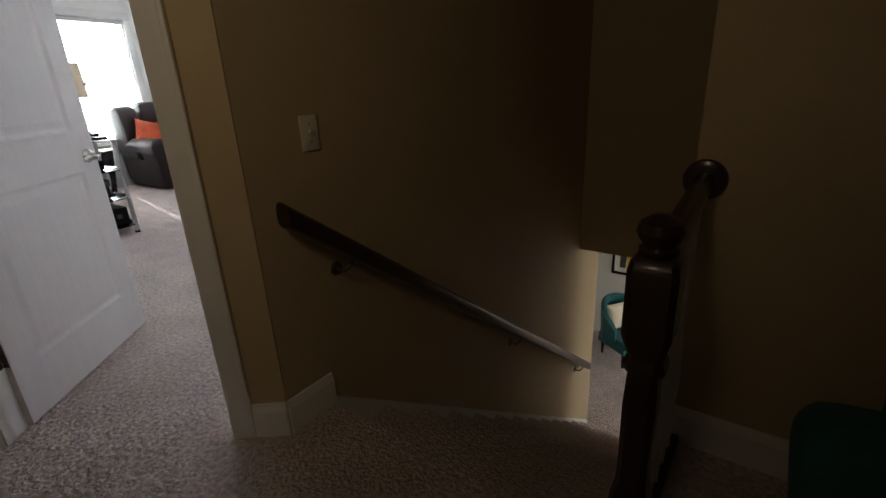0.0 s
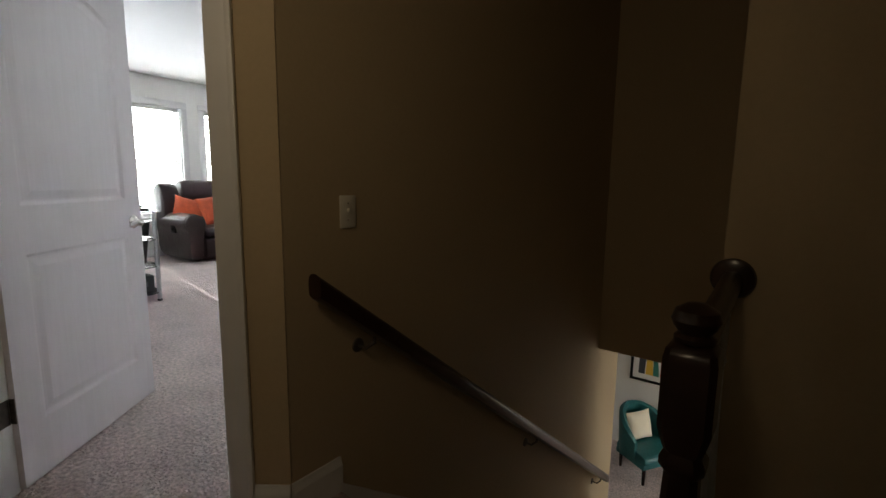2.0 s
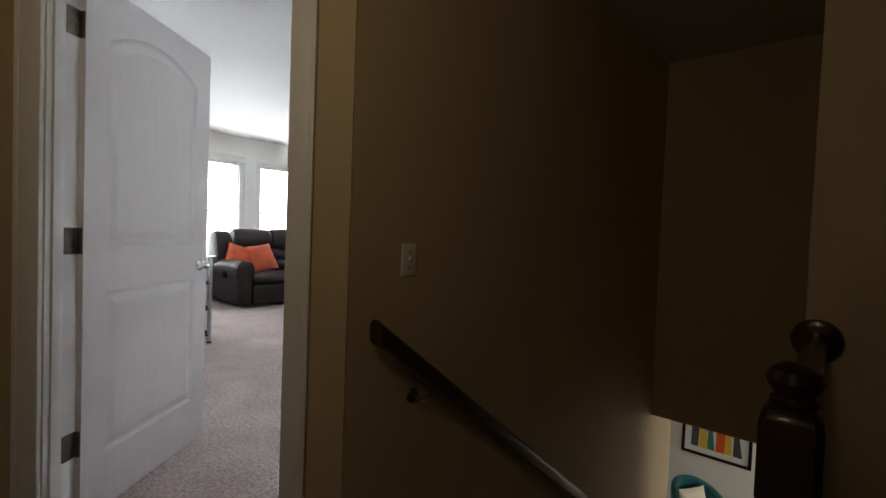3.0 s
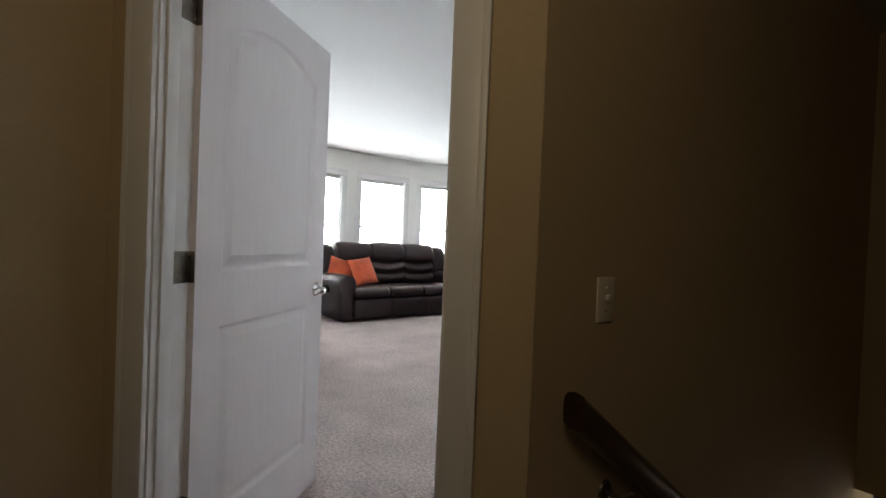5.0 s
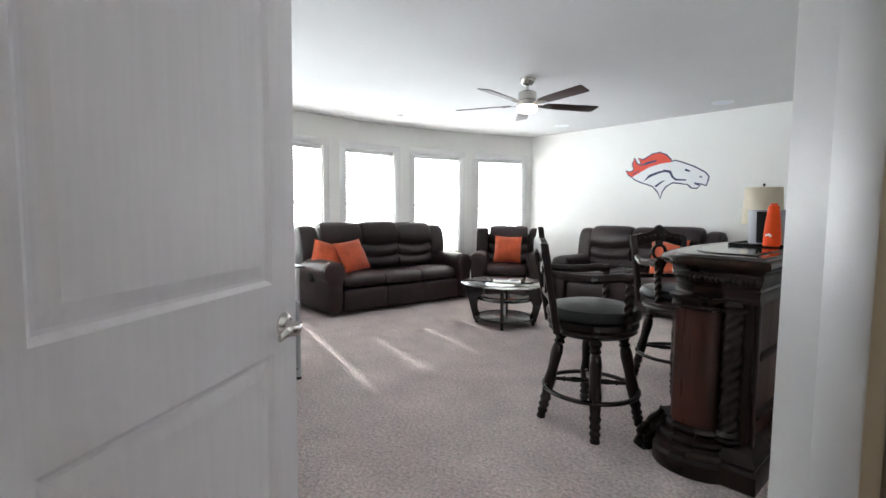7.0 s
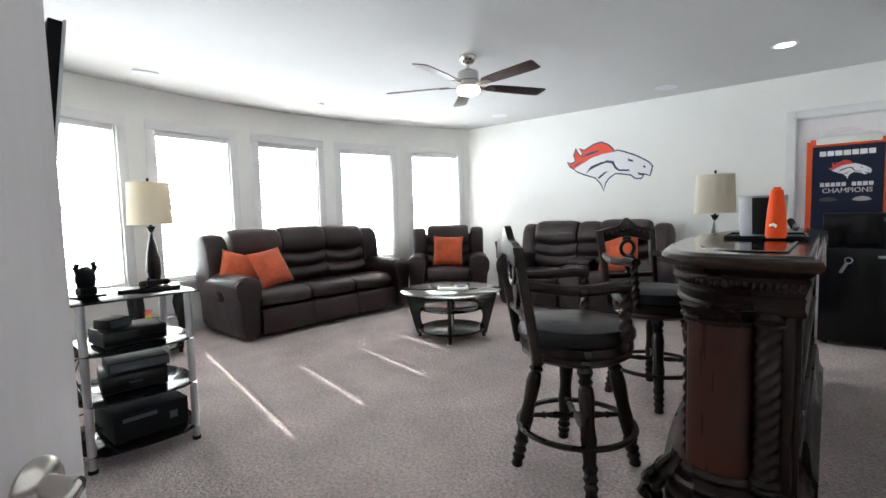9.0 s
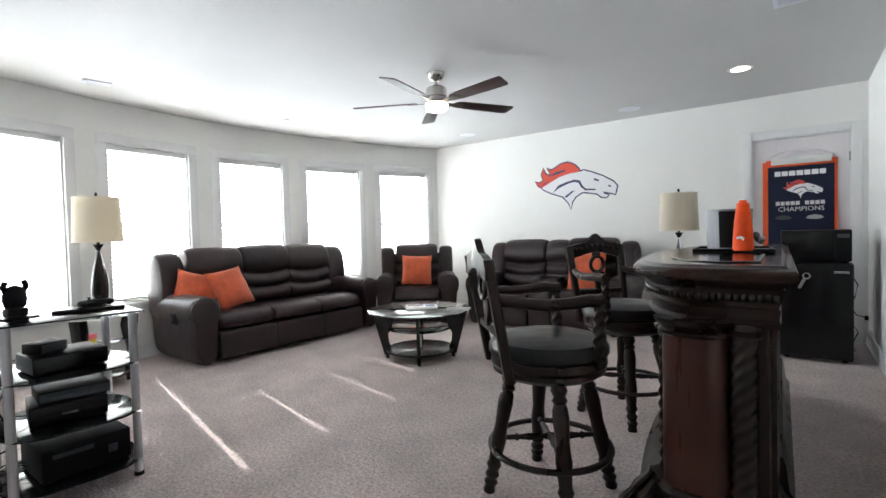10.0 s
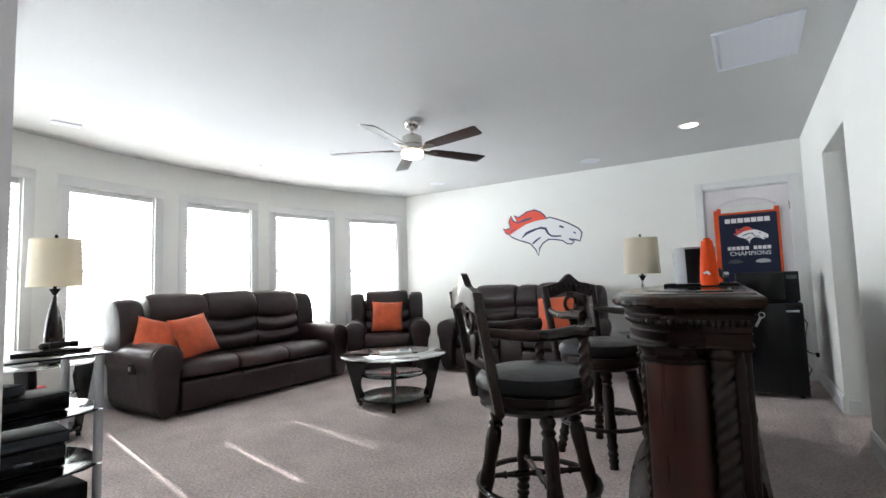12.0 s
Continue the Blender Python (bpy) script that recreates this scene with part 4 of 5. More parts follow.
top_ = part("bar_top", bar_rings([(0.066, 1.0), (0.092, 1.006), (0.101, 1.018), (0.101, 1.032), (0.092, 1.044), (0.078, 1.05), (0.068, 1.05), (0.06, 1.056), (0.04, 1.058)]), BAR_TOP, bar, "polished dark bar top")
part("top_inlay", bar_rings([(-0.035, 1.0575), (-0.035, 1.063), (-0.042, 1.0655), (-0.055, 1.0655)]), BLACK_GLASS, top_, "glossy black inlay")
# a carved row of leaves in the cornice, end and front
leaf = lathe([(0.002, -0.004), (0.011, 0.0), (0.013, 0.006), (0.008, 0.014), (0.001, 0.017)], 8)
leaf_me = finish("carved_leaf", leaf, WOOD)
band = bar_plan(0.042)
path = [Vector((x, y)) for x, y in band[2:]] + [Vector(band[0])]
left = 0.0
for a, b in zip(path, path[1:]):
    d = b - a
    n = d.normalized()
    pos = left
    while pos < d.length:
        p = a + n * pos
        o = new("carved_leaf", leaf_me)
        o.parent = cornice
        o.matrix_local = Matrix.Translation((p.x, p.y, 0.947)) @ Matrix.Rotation(math.atan2(n.y, n.x), 4, "Z") @ Matrix.Rotation(radians(90 + 25), 4, "X") @ Matrix.Diagonal((0.9, 1.35, 1, 1))
        pos += 0.023
    left = pos - d.length


def rope_column(x, y, z0, z1, r=0.036):
    """A column carved as a twisted rope between turned collars."""
    loops = []
    n = 90
    for i in range(n + 1):
        u = i / n
        tw = u * (z1 - z0) * 27.0
        loops.append([(x + math.cos(a) * (r + 0.0042 * math.cos(4 * (a - tw))), y + math.sin(a) * (r + 0.0042 * math.cos(4 * (a - tw))), z0 + 0.05 + u * (z1 - z0 - 0.10)) for a in [2 * math.pi * k / 24 for k in range(24)]])
    col = part("rope_column", rings(loops), WOOD, bar, "rope-twist carved column")
    for za, zb in ((z0, z0 + 0.05), (z1 - 0.05, z1)):
        part("collar", lathe([(r + 0.012, za), (r + 0.016, za + 0.012), (r + 0.006, za + 0.02), (r + 0.012, za + 0.032), (r + 0.004, zb)], 24, m=pose(x, y, 0)), WOOD, col)


rope_column(-0.852, 1.965, 0.19, 0.85, 0.032)
rope_column(-0.596, 1.890, 0.19, 0.85, 0.040)
rope_column(-0.852, 3.895, 0.19, 0.85, 0.032)
rope_column(-0.992, 2.90, 0.19, 0.85)
# rounded end panel between the rope columns


def end_round(g):
    """Half round outline of the bar's end, grown outwards by g."""
    return [(-0.748 - (0.112 + g) * math.cos(math.pi * k / 20), 1.912 - (0.080 + g) * math.sin(math.pi * k / 20) ** 0.85) for k in range(21)] + [(-0.65, 2.0), (-0.83, 2.0)]


def end_rings(rows):
    return rings([[(x, y, z) for x, y in end_round(g)] for g, z in rows])


part("end_panel", end_rings([(0.0, 0.20), (0.0, 0.84)]), BAR_WOOD, bar, "rounded red-brown end panel")
part("panel_base", end_rings([(0.066, 0.0), (0.074, 0.012), (0.074, 0.075), (0.060, 0.092), (0.066, 0.112), (0.062, 0.128), (0.040, 0.142), (0.046, 0.160), (0.040, 0.176), (0.016, 0.190), (0.020, 0.206), (0.012, 0.220), (0.001, 0.228)]), WOOD, bar, "stepped half-round base moulding")
part("panel_capital", end_rings([(0.001, 0.792), (0.014, 0.800), (0.016, 0.812), (0.006, 0.820), (0.012, 0.834), (0.026, 0.846), (0.030, 0.858)]), WOOD, bar, "half-round capital moulding")
part("corner_post", box(-0.556, 1.888, 0.19, -0.522, 1.93, 0.85, 0.006), WOOD, bar)
# scrolled feet at the front corners
for y in (1.93, 3.93):
    loops = []
    for i in range(19):
        u = i / 18
        cx = -0.885 - 0.12 * math.sin(u * math.pi / 2) ** 1.6
        z = 0.245 - 0.245 * u ** 1.25
        hw = 0.045 + 0.030 * math.sin(math.pi * min(1, u * 1.1)) + 0.012 * math.cos(u * 18)
        th = 0.028 + 0.022 * u + 0.006 * math.cos(u * 18)
        loops.append([(cx + th * math.cos(a), y + hw * math.sin(a) * (1 + 0.20 * math.cos(6 * a)), max(0.0, z + 0.02 * math.sin(a * 2))) for a in [2 * math.pi * k / 20 for k in range(20)]])
    part("scroll_foot", rings(loops), WOOD, bar, "carved scroll foot")
# working side: shelves with a few things on them
for z in (0.30, 0.58):
    part("shelf", box(-0.518, 1.95, z, -0.495, 3.92, z + 0.022, 0.002), WOOD, bar)
part("back_post", box(-0.518, 1.905, 0.0, -0.50, 1.95, 1.0, 0.004), WOOD, bar)
part("back_post", box(-0.518, 3.92, 0.0, -0.50, 3.955, 1.0, 0.004), WOOD, bar)
part("toe_board", rings([[(-0.465 - e, 2.2, z), (-0.465 - e, 3.90, z), (-0.50, 3.90, z), (-0.50, 2.2, z)] for e, z in ((-0.02, 0.0), (-0.02, 0.12), (0.0, 0.15), (0.01, 0.25), (0.02, 0.28))]), WOOD, bar)

BT = 1.0665
tray = thing("serving_tray", "flat black serving tray on the bar", "tray", pose(-0.66, 2.82, BT, 0, 0, 4))
part("tray_floor", box(-0.17, -0.20, 0, 0.17, 0.20, 0.006, 0.002), BLACK, tray)
for a, b, c, d in ((-0.17, -0.20, 0.17, -0.19), (-0.17, 0.19, 0.17, 0.20), (-0.17, -0.19, -0.16, 0.19), (0.16, -0.19, 0.17, 0.19)):
    part("rim", box(a, b, 0.006, c, d, 0.016, 0.002), GLOSS, tray)
hol = thing("bottle_sleeve", "bright orange foam bottle sleeve standing on the tray", "bottle", pose(-0.605, 2.64, BT + 0.0065, 0, 0, 15))
part("sleeve", lathe([(0.041, 0), (0.044, 0.004), (0.0435, 0.02), (0.041, 0.075), (0.036, 0.14), (0.030, 0.19), (0.0265, 0.215), (0.0255, 0.226), (0.018, 0.228)], 28), ORANGE_FOAM, hol)
part("zip_seam", tube([(0.0307, -0.0312, 0.01), (0.029, -0.0292, 0.075), (0.0255, -0.0257, 0.14), (0.0212, -0.0215, 0.19), (0.0182, -0.0184, 0.222)], 0.0022, 6), ORANGE_FOAM, hol)
part("white_patch", prism([(-0.018, 0.06), (-0.004, 0.072), (0.016, 0.066), (0.014, 0.056), (-0.002, 0.06), (-0.012, 0.05)], 0.0405, 0.0437, m=Matrix.Rotation(radians(62), 4, "Z") @ Matrix(((0, 0, -1, 0), (1, 0, 0, 0), (0, 1, 0, 0), (0, 0, 0, 1)))), WHITE_INK, hol)
part("bottle_cap", lathe([(0.0155, 0.228), (0.0165, 0.231), (0.0165, 0.237), (0.014, 0.240)], 18), ORANGE_FOAM, hol)
ice = thing("ice_bucket", "grey and black cylindrical ice bucket on the tray", "bucket", pose(-0.68, 2.86, BT + 0.0065))
part("side", lathe([(0.092, 0), (0.098, 0.004), (0.108, 0.20), (0.108, 0.205), (0.09, 0.206)], 40), BUCKET, ice, "satin grey side")
part("front_band", rings([[((r + 0.0006) * math.cos(a), (r + 0.0006) * math.sin(a), z) for a in [radians(250 + 60 * k / 20) for k in range(21)]] + [((r - 0.002) * math.cos(a), (r - 0.002) * math.sin(a), z) for a in [radians(310 - 60 * k / 20) for k in range(21)]] for r, z in ((0.0985, 0.01), (0.1075, 0.195))]), BLACK, ice, "black wrapped panel")
rem = thing("bar_tool", "black handled bar tool lying across the tray", "bar tool", pose(-0.545, 2.80, BT + 0.03, -20, 0, 8))
part("handle", tube([(0, -0.07, 0), (0.004, -0.02, 0.012), (0, 0.05, 0.05), (-0.004, 0.09, 0.085)], 0.016, 10), BLACK, rem)
part("jaw", box(-0.012, -0.11, -0.012, 0.012, -0.06, 0.006, 0.004), STEEL, rem)

# ---------------------------------------------------------------- refrigerator corner
fx0, fx1, fy0, fy1, fz = -0.47, 0.035, 5.13, 5.65, 0.855
fridge = thing("mini_fridge", "black compact refrigerator standing on the carpet", "refrigerator")
part("cabinet", box(fx0, fy0 + 0.06, 0.02, fx1, fy1, fz, 0.008), BLACK, fridge)
fd = part("door", box(fx0, fy0, 0.03, fx1, fy0 + 0.055, fz - 0.004, 0.01, 3), GLOSS, fridge)
part("badge", box(fx1 - 0.13, fy0 - 0.003, fz - 0.085, fx1 - 0.03, fy0, fz - 0.065, 0.001), STEEL, fd, "small metal badge")
part("gasket", box(fx0 + 0.006, fy0 + 0.0555, 0.035, fx1 - 0.006, fy0 + 0.0595, fz - 0.01), BLACK, fridge)
for x in (fx0 + 0.05, fx1 - 0.05):
    for y in (fy0 + 0.1, fy1 - 0.06):
        part("foot", lathe([(0.02, 0), (0.02, 0.02)], 12, m=pose(x, y, 0)), BLACK, fridge)
op = thing("bottle_opener", "steel bottle opener hanging on the refrigerator door", "bottle opener", pose(-0.30, fy0 - 0.006, 0.70, 0, 25, 0))
part("blade", box(-0.012, -0.002, -0.07, 0.012, 0.004, 0.03, 0.002), STEEL, op)
part("ring", tube([(0.024 * math.cos(2 * math.pi * k / 20), 0.001, 0.05 + 0.024 * math.sin(2 * math.pi * k / 20)) for k in range(20)], 0.005, 8, closed=True), STEEL, op)
mw = thing("microwave", "black countertop microwave oven on the refrigerator", "microwave", pose(0, -0.11, fz))
part("case", box(-0.46, 5.33, 0.012, 0.03, 5.70, 0.285, 0.008), BLACK, mw)
part("window_door", box(-0.455, 5.315, 0.018, -0.085, 5.33, 0.278, 0.005), GLOSS, mw, "glossy dark door")
pan = part("control_panel", box(-0.082, 5.317, 0.018, 0.027, 5.33, 0.278, 0.004), BLACK, mw)
part("display", box(-0.068, 5.3155, 0.215, 0.013, 5.317, 0.25), GREY_INK, pan)
for i in range(4):
    for j in range(3):
        part("button", box(-0.068 + j * 0.029, 5.315, 0.05 + i * 0.036, -0.046 + j * 0.029, 5.317, 0.074 + i * 0.036, 0.001), BLACK, pan)
for x in (-0.43, 0.0):
    for y in (5.36, 5.67):
        part("foot", lathe([(0.012, 0), (0.012, 0.012)], 10, m=pose(x, y, 0)), BLACK, mw)
cord = thing("power_cord", "black power cord from the refrigerator to the wall socket", "cord")
part("cable", tube([(0.02, 5.72, 0.78), (0.07, 5.74, 0.72), (0.12, 5.75, 0.62), (0.10, 5.76, 0.5), (0.06, 5.75, 0.42), (0.11, 5.74, 0.34), (0.178, 5.73, 0.32)], 0.005, 8), BLACK, cord)
part("plug", box(0.165, 5.71, 0.30, 0.190, 5.75, 0.34, 0.004), BLACK, cord)
part("cable", tube([(0.02, 5.72, 0.2), (0.09, 5.73, 0.24), (0.12, 5.72, 0.18), (0.07, 5.7, 0.06), (0.1, 5.68, 0.008)], 0.005, 8), BLACK, cord)


# ---------------------------------------------------------------- wall decal and banner: plain shapes in their colours
def emblem(parent, m, w):
    """A head in profile with a flowing mane, in flat pieces; about w wide."""
    k = w / 140.0
    mane = [(-69, 2), (-62, -1), (-54, 3), (-57, 14), (-54, 25), (-51, 16), (-46, 11.5), (-41, 14), (-47, 24.5), (-39, 20), (-32, 23.5), (-22.5, 29), (-10, 31), (1, 26), (8.5, 18), (11, 13), (-6.6, 11.5), (-25.6, 7), (-41.5, -1.5), (-57, -10), (-64, -5)]
    head = [(-57, -10), (-41.5, -1.5), (-25.6, 7), (-6.6, 11.5), (11, 13), (17, 14.5), (27, 11), (47, 2), (64.5, -9), (70, -16), (68.5, -23), (67, -30), (62, -27.5), (53, -25.5), (48.5, -24), (50, -28), (57, -30.5), (53, -34), (45.5, -33), (39, -27), (25, -24), (14, -22.5), (3, -29), (-3.5, -38), (-5.7, -51), (-9, -40), (-19, -28), (-38, -21), (-52, -14.5)]

    def flat(points, dz, th, mt, nm, grow=0.0):
        cx = sum(p[0] for p in points) / len(points)
        cy = sum(p[1] for p in points) / len(points)
        pts = points
        if grow:
            pts = []
            n = len(points)
            for i in range(n):
                a, b, c = Vector(points[i - 1]), Vector(points[i]), Vector(points[(i + 1) % n])
                t = ((b - a).normalized() + (c - b).normalized())
                t = t.normalized() if t.length > 1e-3 else (c - b).normalized()
                nrm = Vector((-t.y, t.x))
                pts.append(tuple(b + nrm * grow))
        part(nm, prism([(x * k, y * k) for x, y in pts], dz, dz + th, m=m @ Matrix(((1, 0, 0, 0), (0, 0, -1, 0), (0, 1, 0, 0), (0, 0, 0, 1)))), mt, parent, smooth=False)
    flat(mane, 0.0, 0.0008, NAVY_INK, "outline", 2.2)
    flat(head, 0.0, 0.0010, NAVY_INK, "outline", 2.2)
    flat(mane, 0.0009, 0.0006, RED_INK, "mane")
    flat(head, 0.0011, 0.0006, WHITE_INK, "head")
    for pts in ([(-37, -20), (-25, -12), (-8, -5.5), (2, -3.5), (2, -1), (-10, -2), (-27, -7.5)],
                [(-4, -3), (8, -6), (12, -14), (19, -20), (36, -21), (36, -18.5), (20, -17), (15, -12), (10.5, -2), (-2, 0.5)],
                [(-14, -31), (0, -20), (2, -18.5), (-4, -19.5), (-16, -28)],
                [(33, -3.5), (41, -6.5), (42, -4), (34, 0)],
                [(56, -15), (60, -18), (61, -16), (58, -13.5)],
                [(-46, 9), (-30, 12), (-15, 16), (-14, 19), (-30, 16.5), (-42, 11.5)],
                [(-58, -7), (-47, -1), (-44, 2.5), (-55, -3)]):
        flat(pts, 0.0018, 0.0005, NAVY_INK, "marking")


decal = thing("wall_decal", "large horse-head team decal in red, white and navy on the wall", "wall decal", pose(-2.70, FAR - 0.0005, 1.872))
emblem(decal, Matrix.Diagonal((1, 1, 0.96, 1)), 1.12)

banner = thing("banner", "navy felt team banner with orange border on the closet door", "banner", pose(-0.305, FAR - 0.012, 1.86))
part("border", box(-0.31, -0.003, -1.02, 0.31, 0.001, 0.0), ORANGE_FELT, banner, "bright orange border")
part("field", box(-0.262, -0.006, -0.98, 0.285, -0.003, -0.055), NAVY, banner)
part("hanger", box(-0.235, -0.014, -0.035, 0.262, -0.004, 0.035, 0.004), PAPER, banner, "white plastic hanger")
part("tag", box(-0.28, -0.010, -0.04, -0.20, -0.004, 0.02, 0.002), RED_INK, banner)
part("rod", tube([(-0.30, -0.006, 0.038), (0.29, -0.006, 0.042)], 0.006, 8), WHITE_PLASTIC, banner)
emblem(banner, Matrix.Translation((0.03, -0.006, -0.275)), 0.33)
xs = -0.205
for wd in (0.052, 0.052, 0.055, 0.055, 0.05, 0.055, 0.05):     # a name, as plain blocks
    part("name_block", box(xs, -0.0075, -0.155, xs + wd, -0.006, -0.105), WHITE_INK, banner)
    xs += wd + 0.009
for count, xs in ((5, -0.195), (4, 0.05)):
    for k in range(count):
        part("name_block", box(xs + 0.042 * k, -0.0075, -0.462, xs + 0.042 * k + 0.034, -0.006, -0.422), WHITE_INK, banner)


def lettering(text, size, m, material, parent):
    cu = bpy.data.curves.new("lettering", "FONT")
    cu.body, cu.size, cu.extrude, cu.align_x, cu.resolution_u = text, size, 0.0006, "CENTER", 2
    tmp = new("lettering_source", cu)
    bpy.context.view_layer.update()
    me = bpy.data.meshes.new_from_object(tmp.evaluated_get(bpy.context.evaluated_depsgraph_get()))
    bpy.data.objects.remove(tmp)
    me.materials.clear()
    me.materials.append(material)
    ob = new("lettering", me)
    ob.parent = parent
    ob.matrix_local = m
    return ob


lettering("CHAMPIONS", 0.068, Matrix.Translation((0.015, -0.0072, -0.525)) @ Matrix.Rotation(radians(90), 4, "X") @ Matrix.Diagonal((1.0, 1, 1, 1)), WHITE_INK, banner)
for x in (-0.13, 0.13):
    part("printed_trophy", prism([(x - 0.075, -0.60), (x - 0.05, -0.575), (x, -0.565), (x + 0.05, -0.575), (x + 0.075, -0.60), (x + 0.03, -0.612), (x - 0.03, -0.612)], 0.006, 0.0072, m=Matrix(((1, 0, 0, 0), (0, 0, -1, 0), (0, 1, 0, 0), (0, 0, 0, 1)))), GREY_INK if x < 0 else STEEL, banner)

# ---------------------------------------------------------------- ceiling: fan, lamps, grilles
fan = thing("ceiling_fan", "brushed nickel ceiling fan with five walnut blades, lit", "ceiling fan", pose(-2.845, 3.265, CEIL))
part("canopy", lathe([(0.075, 0), (0.075, -0.012), (0.066, -0.04), (0.045, -0.062), (0.02, -0.068)], 32), NICKEL, fan)
part("downrod", lathe([(0.013, -0.06), (0.013, -0.13)], 16), NICKEL, fan)
part("motor_housing", lathe([(0.02, -0.12), (0.075, -0.125), (0.088, -0.135), (0.09, -0.205), (0.082, -0.212), (0.098, -0.218), (0.10, -0.255), (0.092, -0.265)], 40), NICKEL, fan)
part("lamp_bowl", lathe([(0.092, -0.262), (0.098, -0.27), (0.096, -0.30), (0.085, -0.318), (0.05, -0.328), (0.001, -0.331)], 40), FROST, fan, "frosted glass lamp, lit")
blade = smooth_loop([(0.17, -0.048), (0.30, -0.060), (0.60, -0.068), (0.722, -0.070), (0.745, -0.066), (0.748, -0.058), (0.735, 0.050), (0.730, 0.060), (0.715, 0.064), (0.60, 0.064), (0.30, 0.058), (0.17, 0.045)], 1)
for k in range(5):
    mm = pose(0, 0, -0.250, 0, 0, 61.5 + 72 * k)
    bl = part("blade", prism(blade, -0.004, 0.004, m=mm @ pose(0, 0, 0, -12, 0, 0), bevel=0.0015), BLADE, fan, "dark walnut blade")
    part("blade_iron", prism(smooth_loop([(0.085, -0.022), (0.15, -0.02), (0.20, -0.04), (0.255, -0.02), (0.255, 0.02), (0.20, 0.04), (0.15, 0.02), (0.085, 0.022)], 1), -0.011, -0.005, m=mm @ pose(0, 0, 0, -12, 0, 0)), BRONZE, bl)

can = thing("recessed_light", "round recessed ceiling light, switched on", "ceiling light", pose(-0.742, 4.90, CEIL))
part("trim_ring", lathe([(0.072, -0.001), (0.074, -0.006), (0.098, -0.004), (0.10, -0.001)], 40), TRIM, can)
part("lens", lathe([(0.071, -0.001), (0.07, -0.004), (0.04, -0.006), (0.001, -0.006)], 36), CAN_GLOW, can, "glowing lens")
for x, y, r in ((-1.863, 5.65, 0.115), (-4.0, 5.56, 0.105)):
    sp = thing("ceiling_speaker", "round white grille speaker set in the ceiling", "speaker", pose(x, y, CEIL), "ceiling speakers")
    part("bezel", lathe([(r, -0.001), (r + 0.002, -0.005), (r - 0.012, -0.006), (r - 0.014, -0.001)], 36), WHITE_PLASTIC, sp)
    part("grille", lathe([(r - 0.015, -0.001), (r - 0.015, -0.004), (r * 0.5, -0.006), (0.001, -0.0065)], 32), GREY_VENT, sp)
det = thing("smoke_detector", "small white round sensor on the ceiling", "sensor", pose(-5.12, 3.40, CEIL))
part("cover", lathe([(0.04, -0.001), (0.042, -0.01), (0.03, -0.018), (0.001, -0.019)], 24), WHITE_PLASTIC, det)
part("foot_ring", lathe([(0.046, 0), (0.046, -0.004)], 24), WHITE_PLASTIC, det)


def grille(name, label, m, w, d, slats, across=False):
    g = thing(name, label, "vent", m)
    f = 0.025
    for a, b, c, e in ((-w / 2, -d / 2, w / 2, -d / 2 + f), (-w / 2, d / 2 - f, w / 2, d / 2), (-w / 2, -d / 2 + f, -w / 2 + f, d / 2 - f), (w / 2 - f, -d / 2 + f, w / 2, d / 2 - f)):
        part("frame", box(a, b, -0.012, c, e, -0.0005, 0.002), GREY_VENT, g)
    bm = box(-w / 2 + f + 0.001, -0.010, -0.001, w / 2 - f - 0.001, 0.010, 0.0, 0)
    bm.transform(Matrix.Rotation(radians(-9), 4, "X"))
    step = (d - 2 * f) / slats
    first = part("slat", bm, GREY_VENT, g, m=pose(0, -d / 2 + f + step / 2, -0.006))
    for i in range(1, slats):
        again(first, pose(0, -d / 2 + f + step * (i + 0.5), -0.006))
    part("backing", box(-w / 2 + f, -d / 2 + f, -0.0008, w / 2 - f, d / 2 - f, -0.0003), GREY_VENT, g)


grille("return_vent", "large pale grey return air grille in the ceiling", pose(-0.275, 3.37, CEIL, 0, 0, -2.5), 0.46, 0.62, 30)
grille("supply_vent", "narrow white supply vent in the ceiling by the windows", pose(-5.20, 1.57, CEIL, 0, 0, 78), 0.20, 0.09, 5)

# ---------------------------------------------------------------- media stand and screen
AV = pose(-3.378, 0.768, 0, 0, 0, 86)     # local front towards -y, width along x
av = thing("media_stand", "black glass four-tier media stand with aluminium posts", "media stand", AV)
W2, D2 = 0.238, 0.23
TIERS = (0.085, 0.335, 0.585, 0.845)
for i, z in enumerate(TIERS):
    ex = 0.045
    part("shelf", prism(smooth_loop([(-W2 - ex, -D2 - ex), (0, -D2 - ex - 0.03), (W2 + ex, -D2 - ex), (W2 + ex, D2 + ex), (-W2 - ex, D2 + ex)], 2) if i < 3 else [(-W2 - ex, -D2 - ex), (W2 + ex, -D2 - ex), (W2 + ex, D2 + ex), (-W2 - ex, D2 + ex)], z - 0.008, z, bevel=0.002), BLACK_GLASS, av, "black glass shelf")
for sx in (-1, 1):
    for sy in (-1, 1):
        for z0, z1 in zip((0.02,) + TIERS[:-1], [z - 0.008 for z in TIERS]):
            po = part("post", lathe([(0.019, z0), (0.019, z1)], 20, m=pose(sx * W2, sy * D2, 0)), STEEL, av)
        part("foot", lathe([(0.022, 0), (0.022, 0.018), (0.016, 0.02)], 16, m=pose(sx * W2, sy * D2, 0)), BLACK, av)


def on_av(x, y, tier, turn=0):
    return AV @ pose(x, y, TIERS[tier], 0, 0, turn)


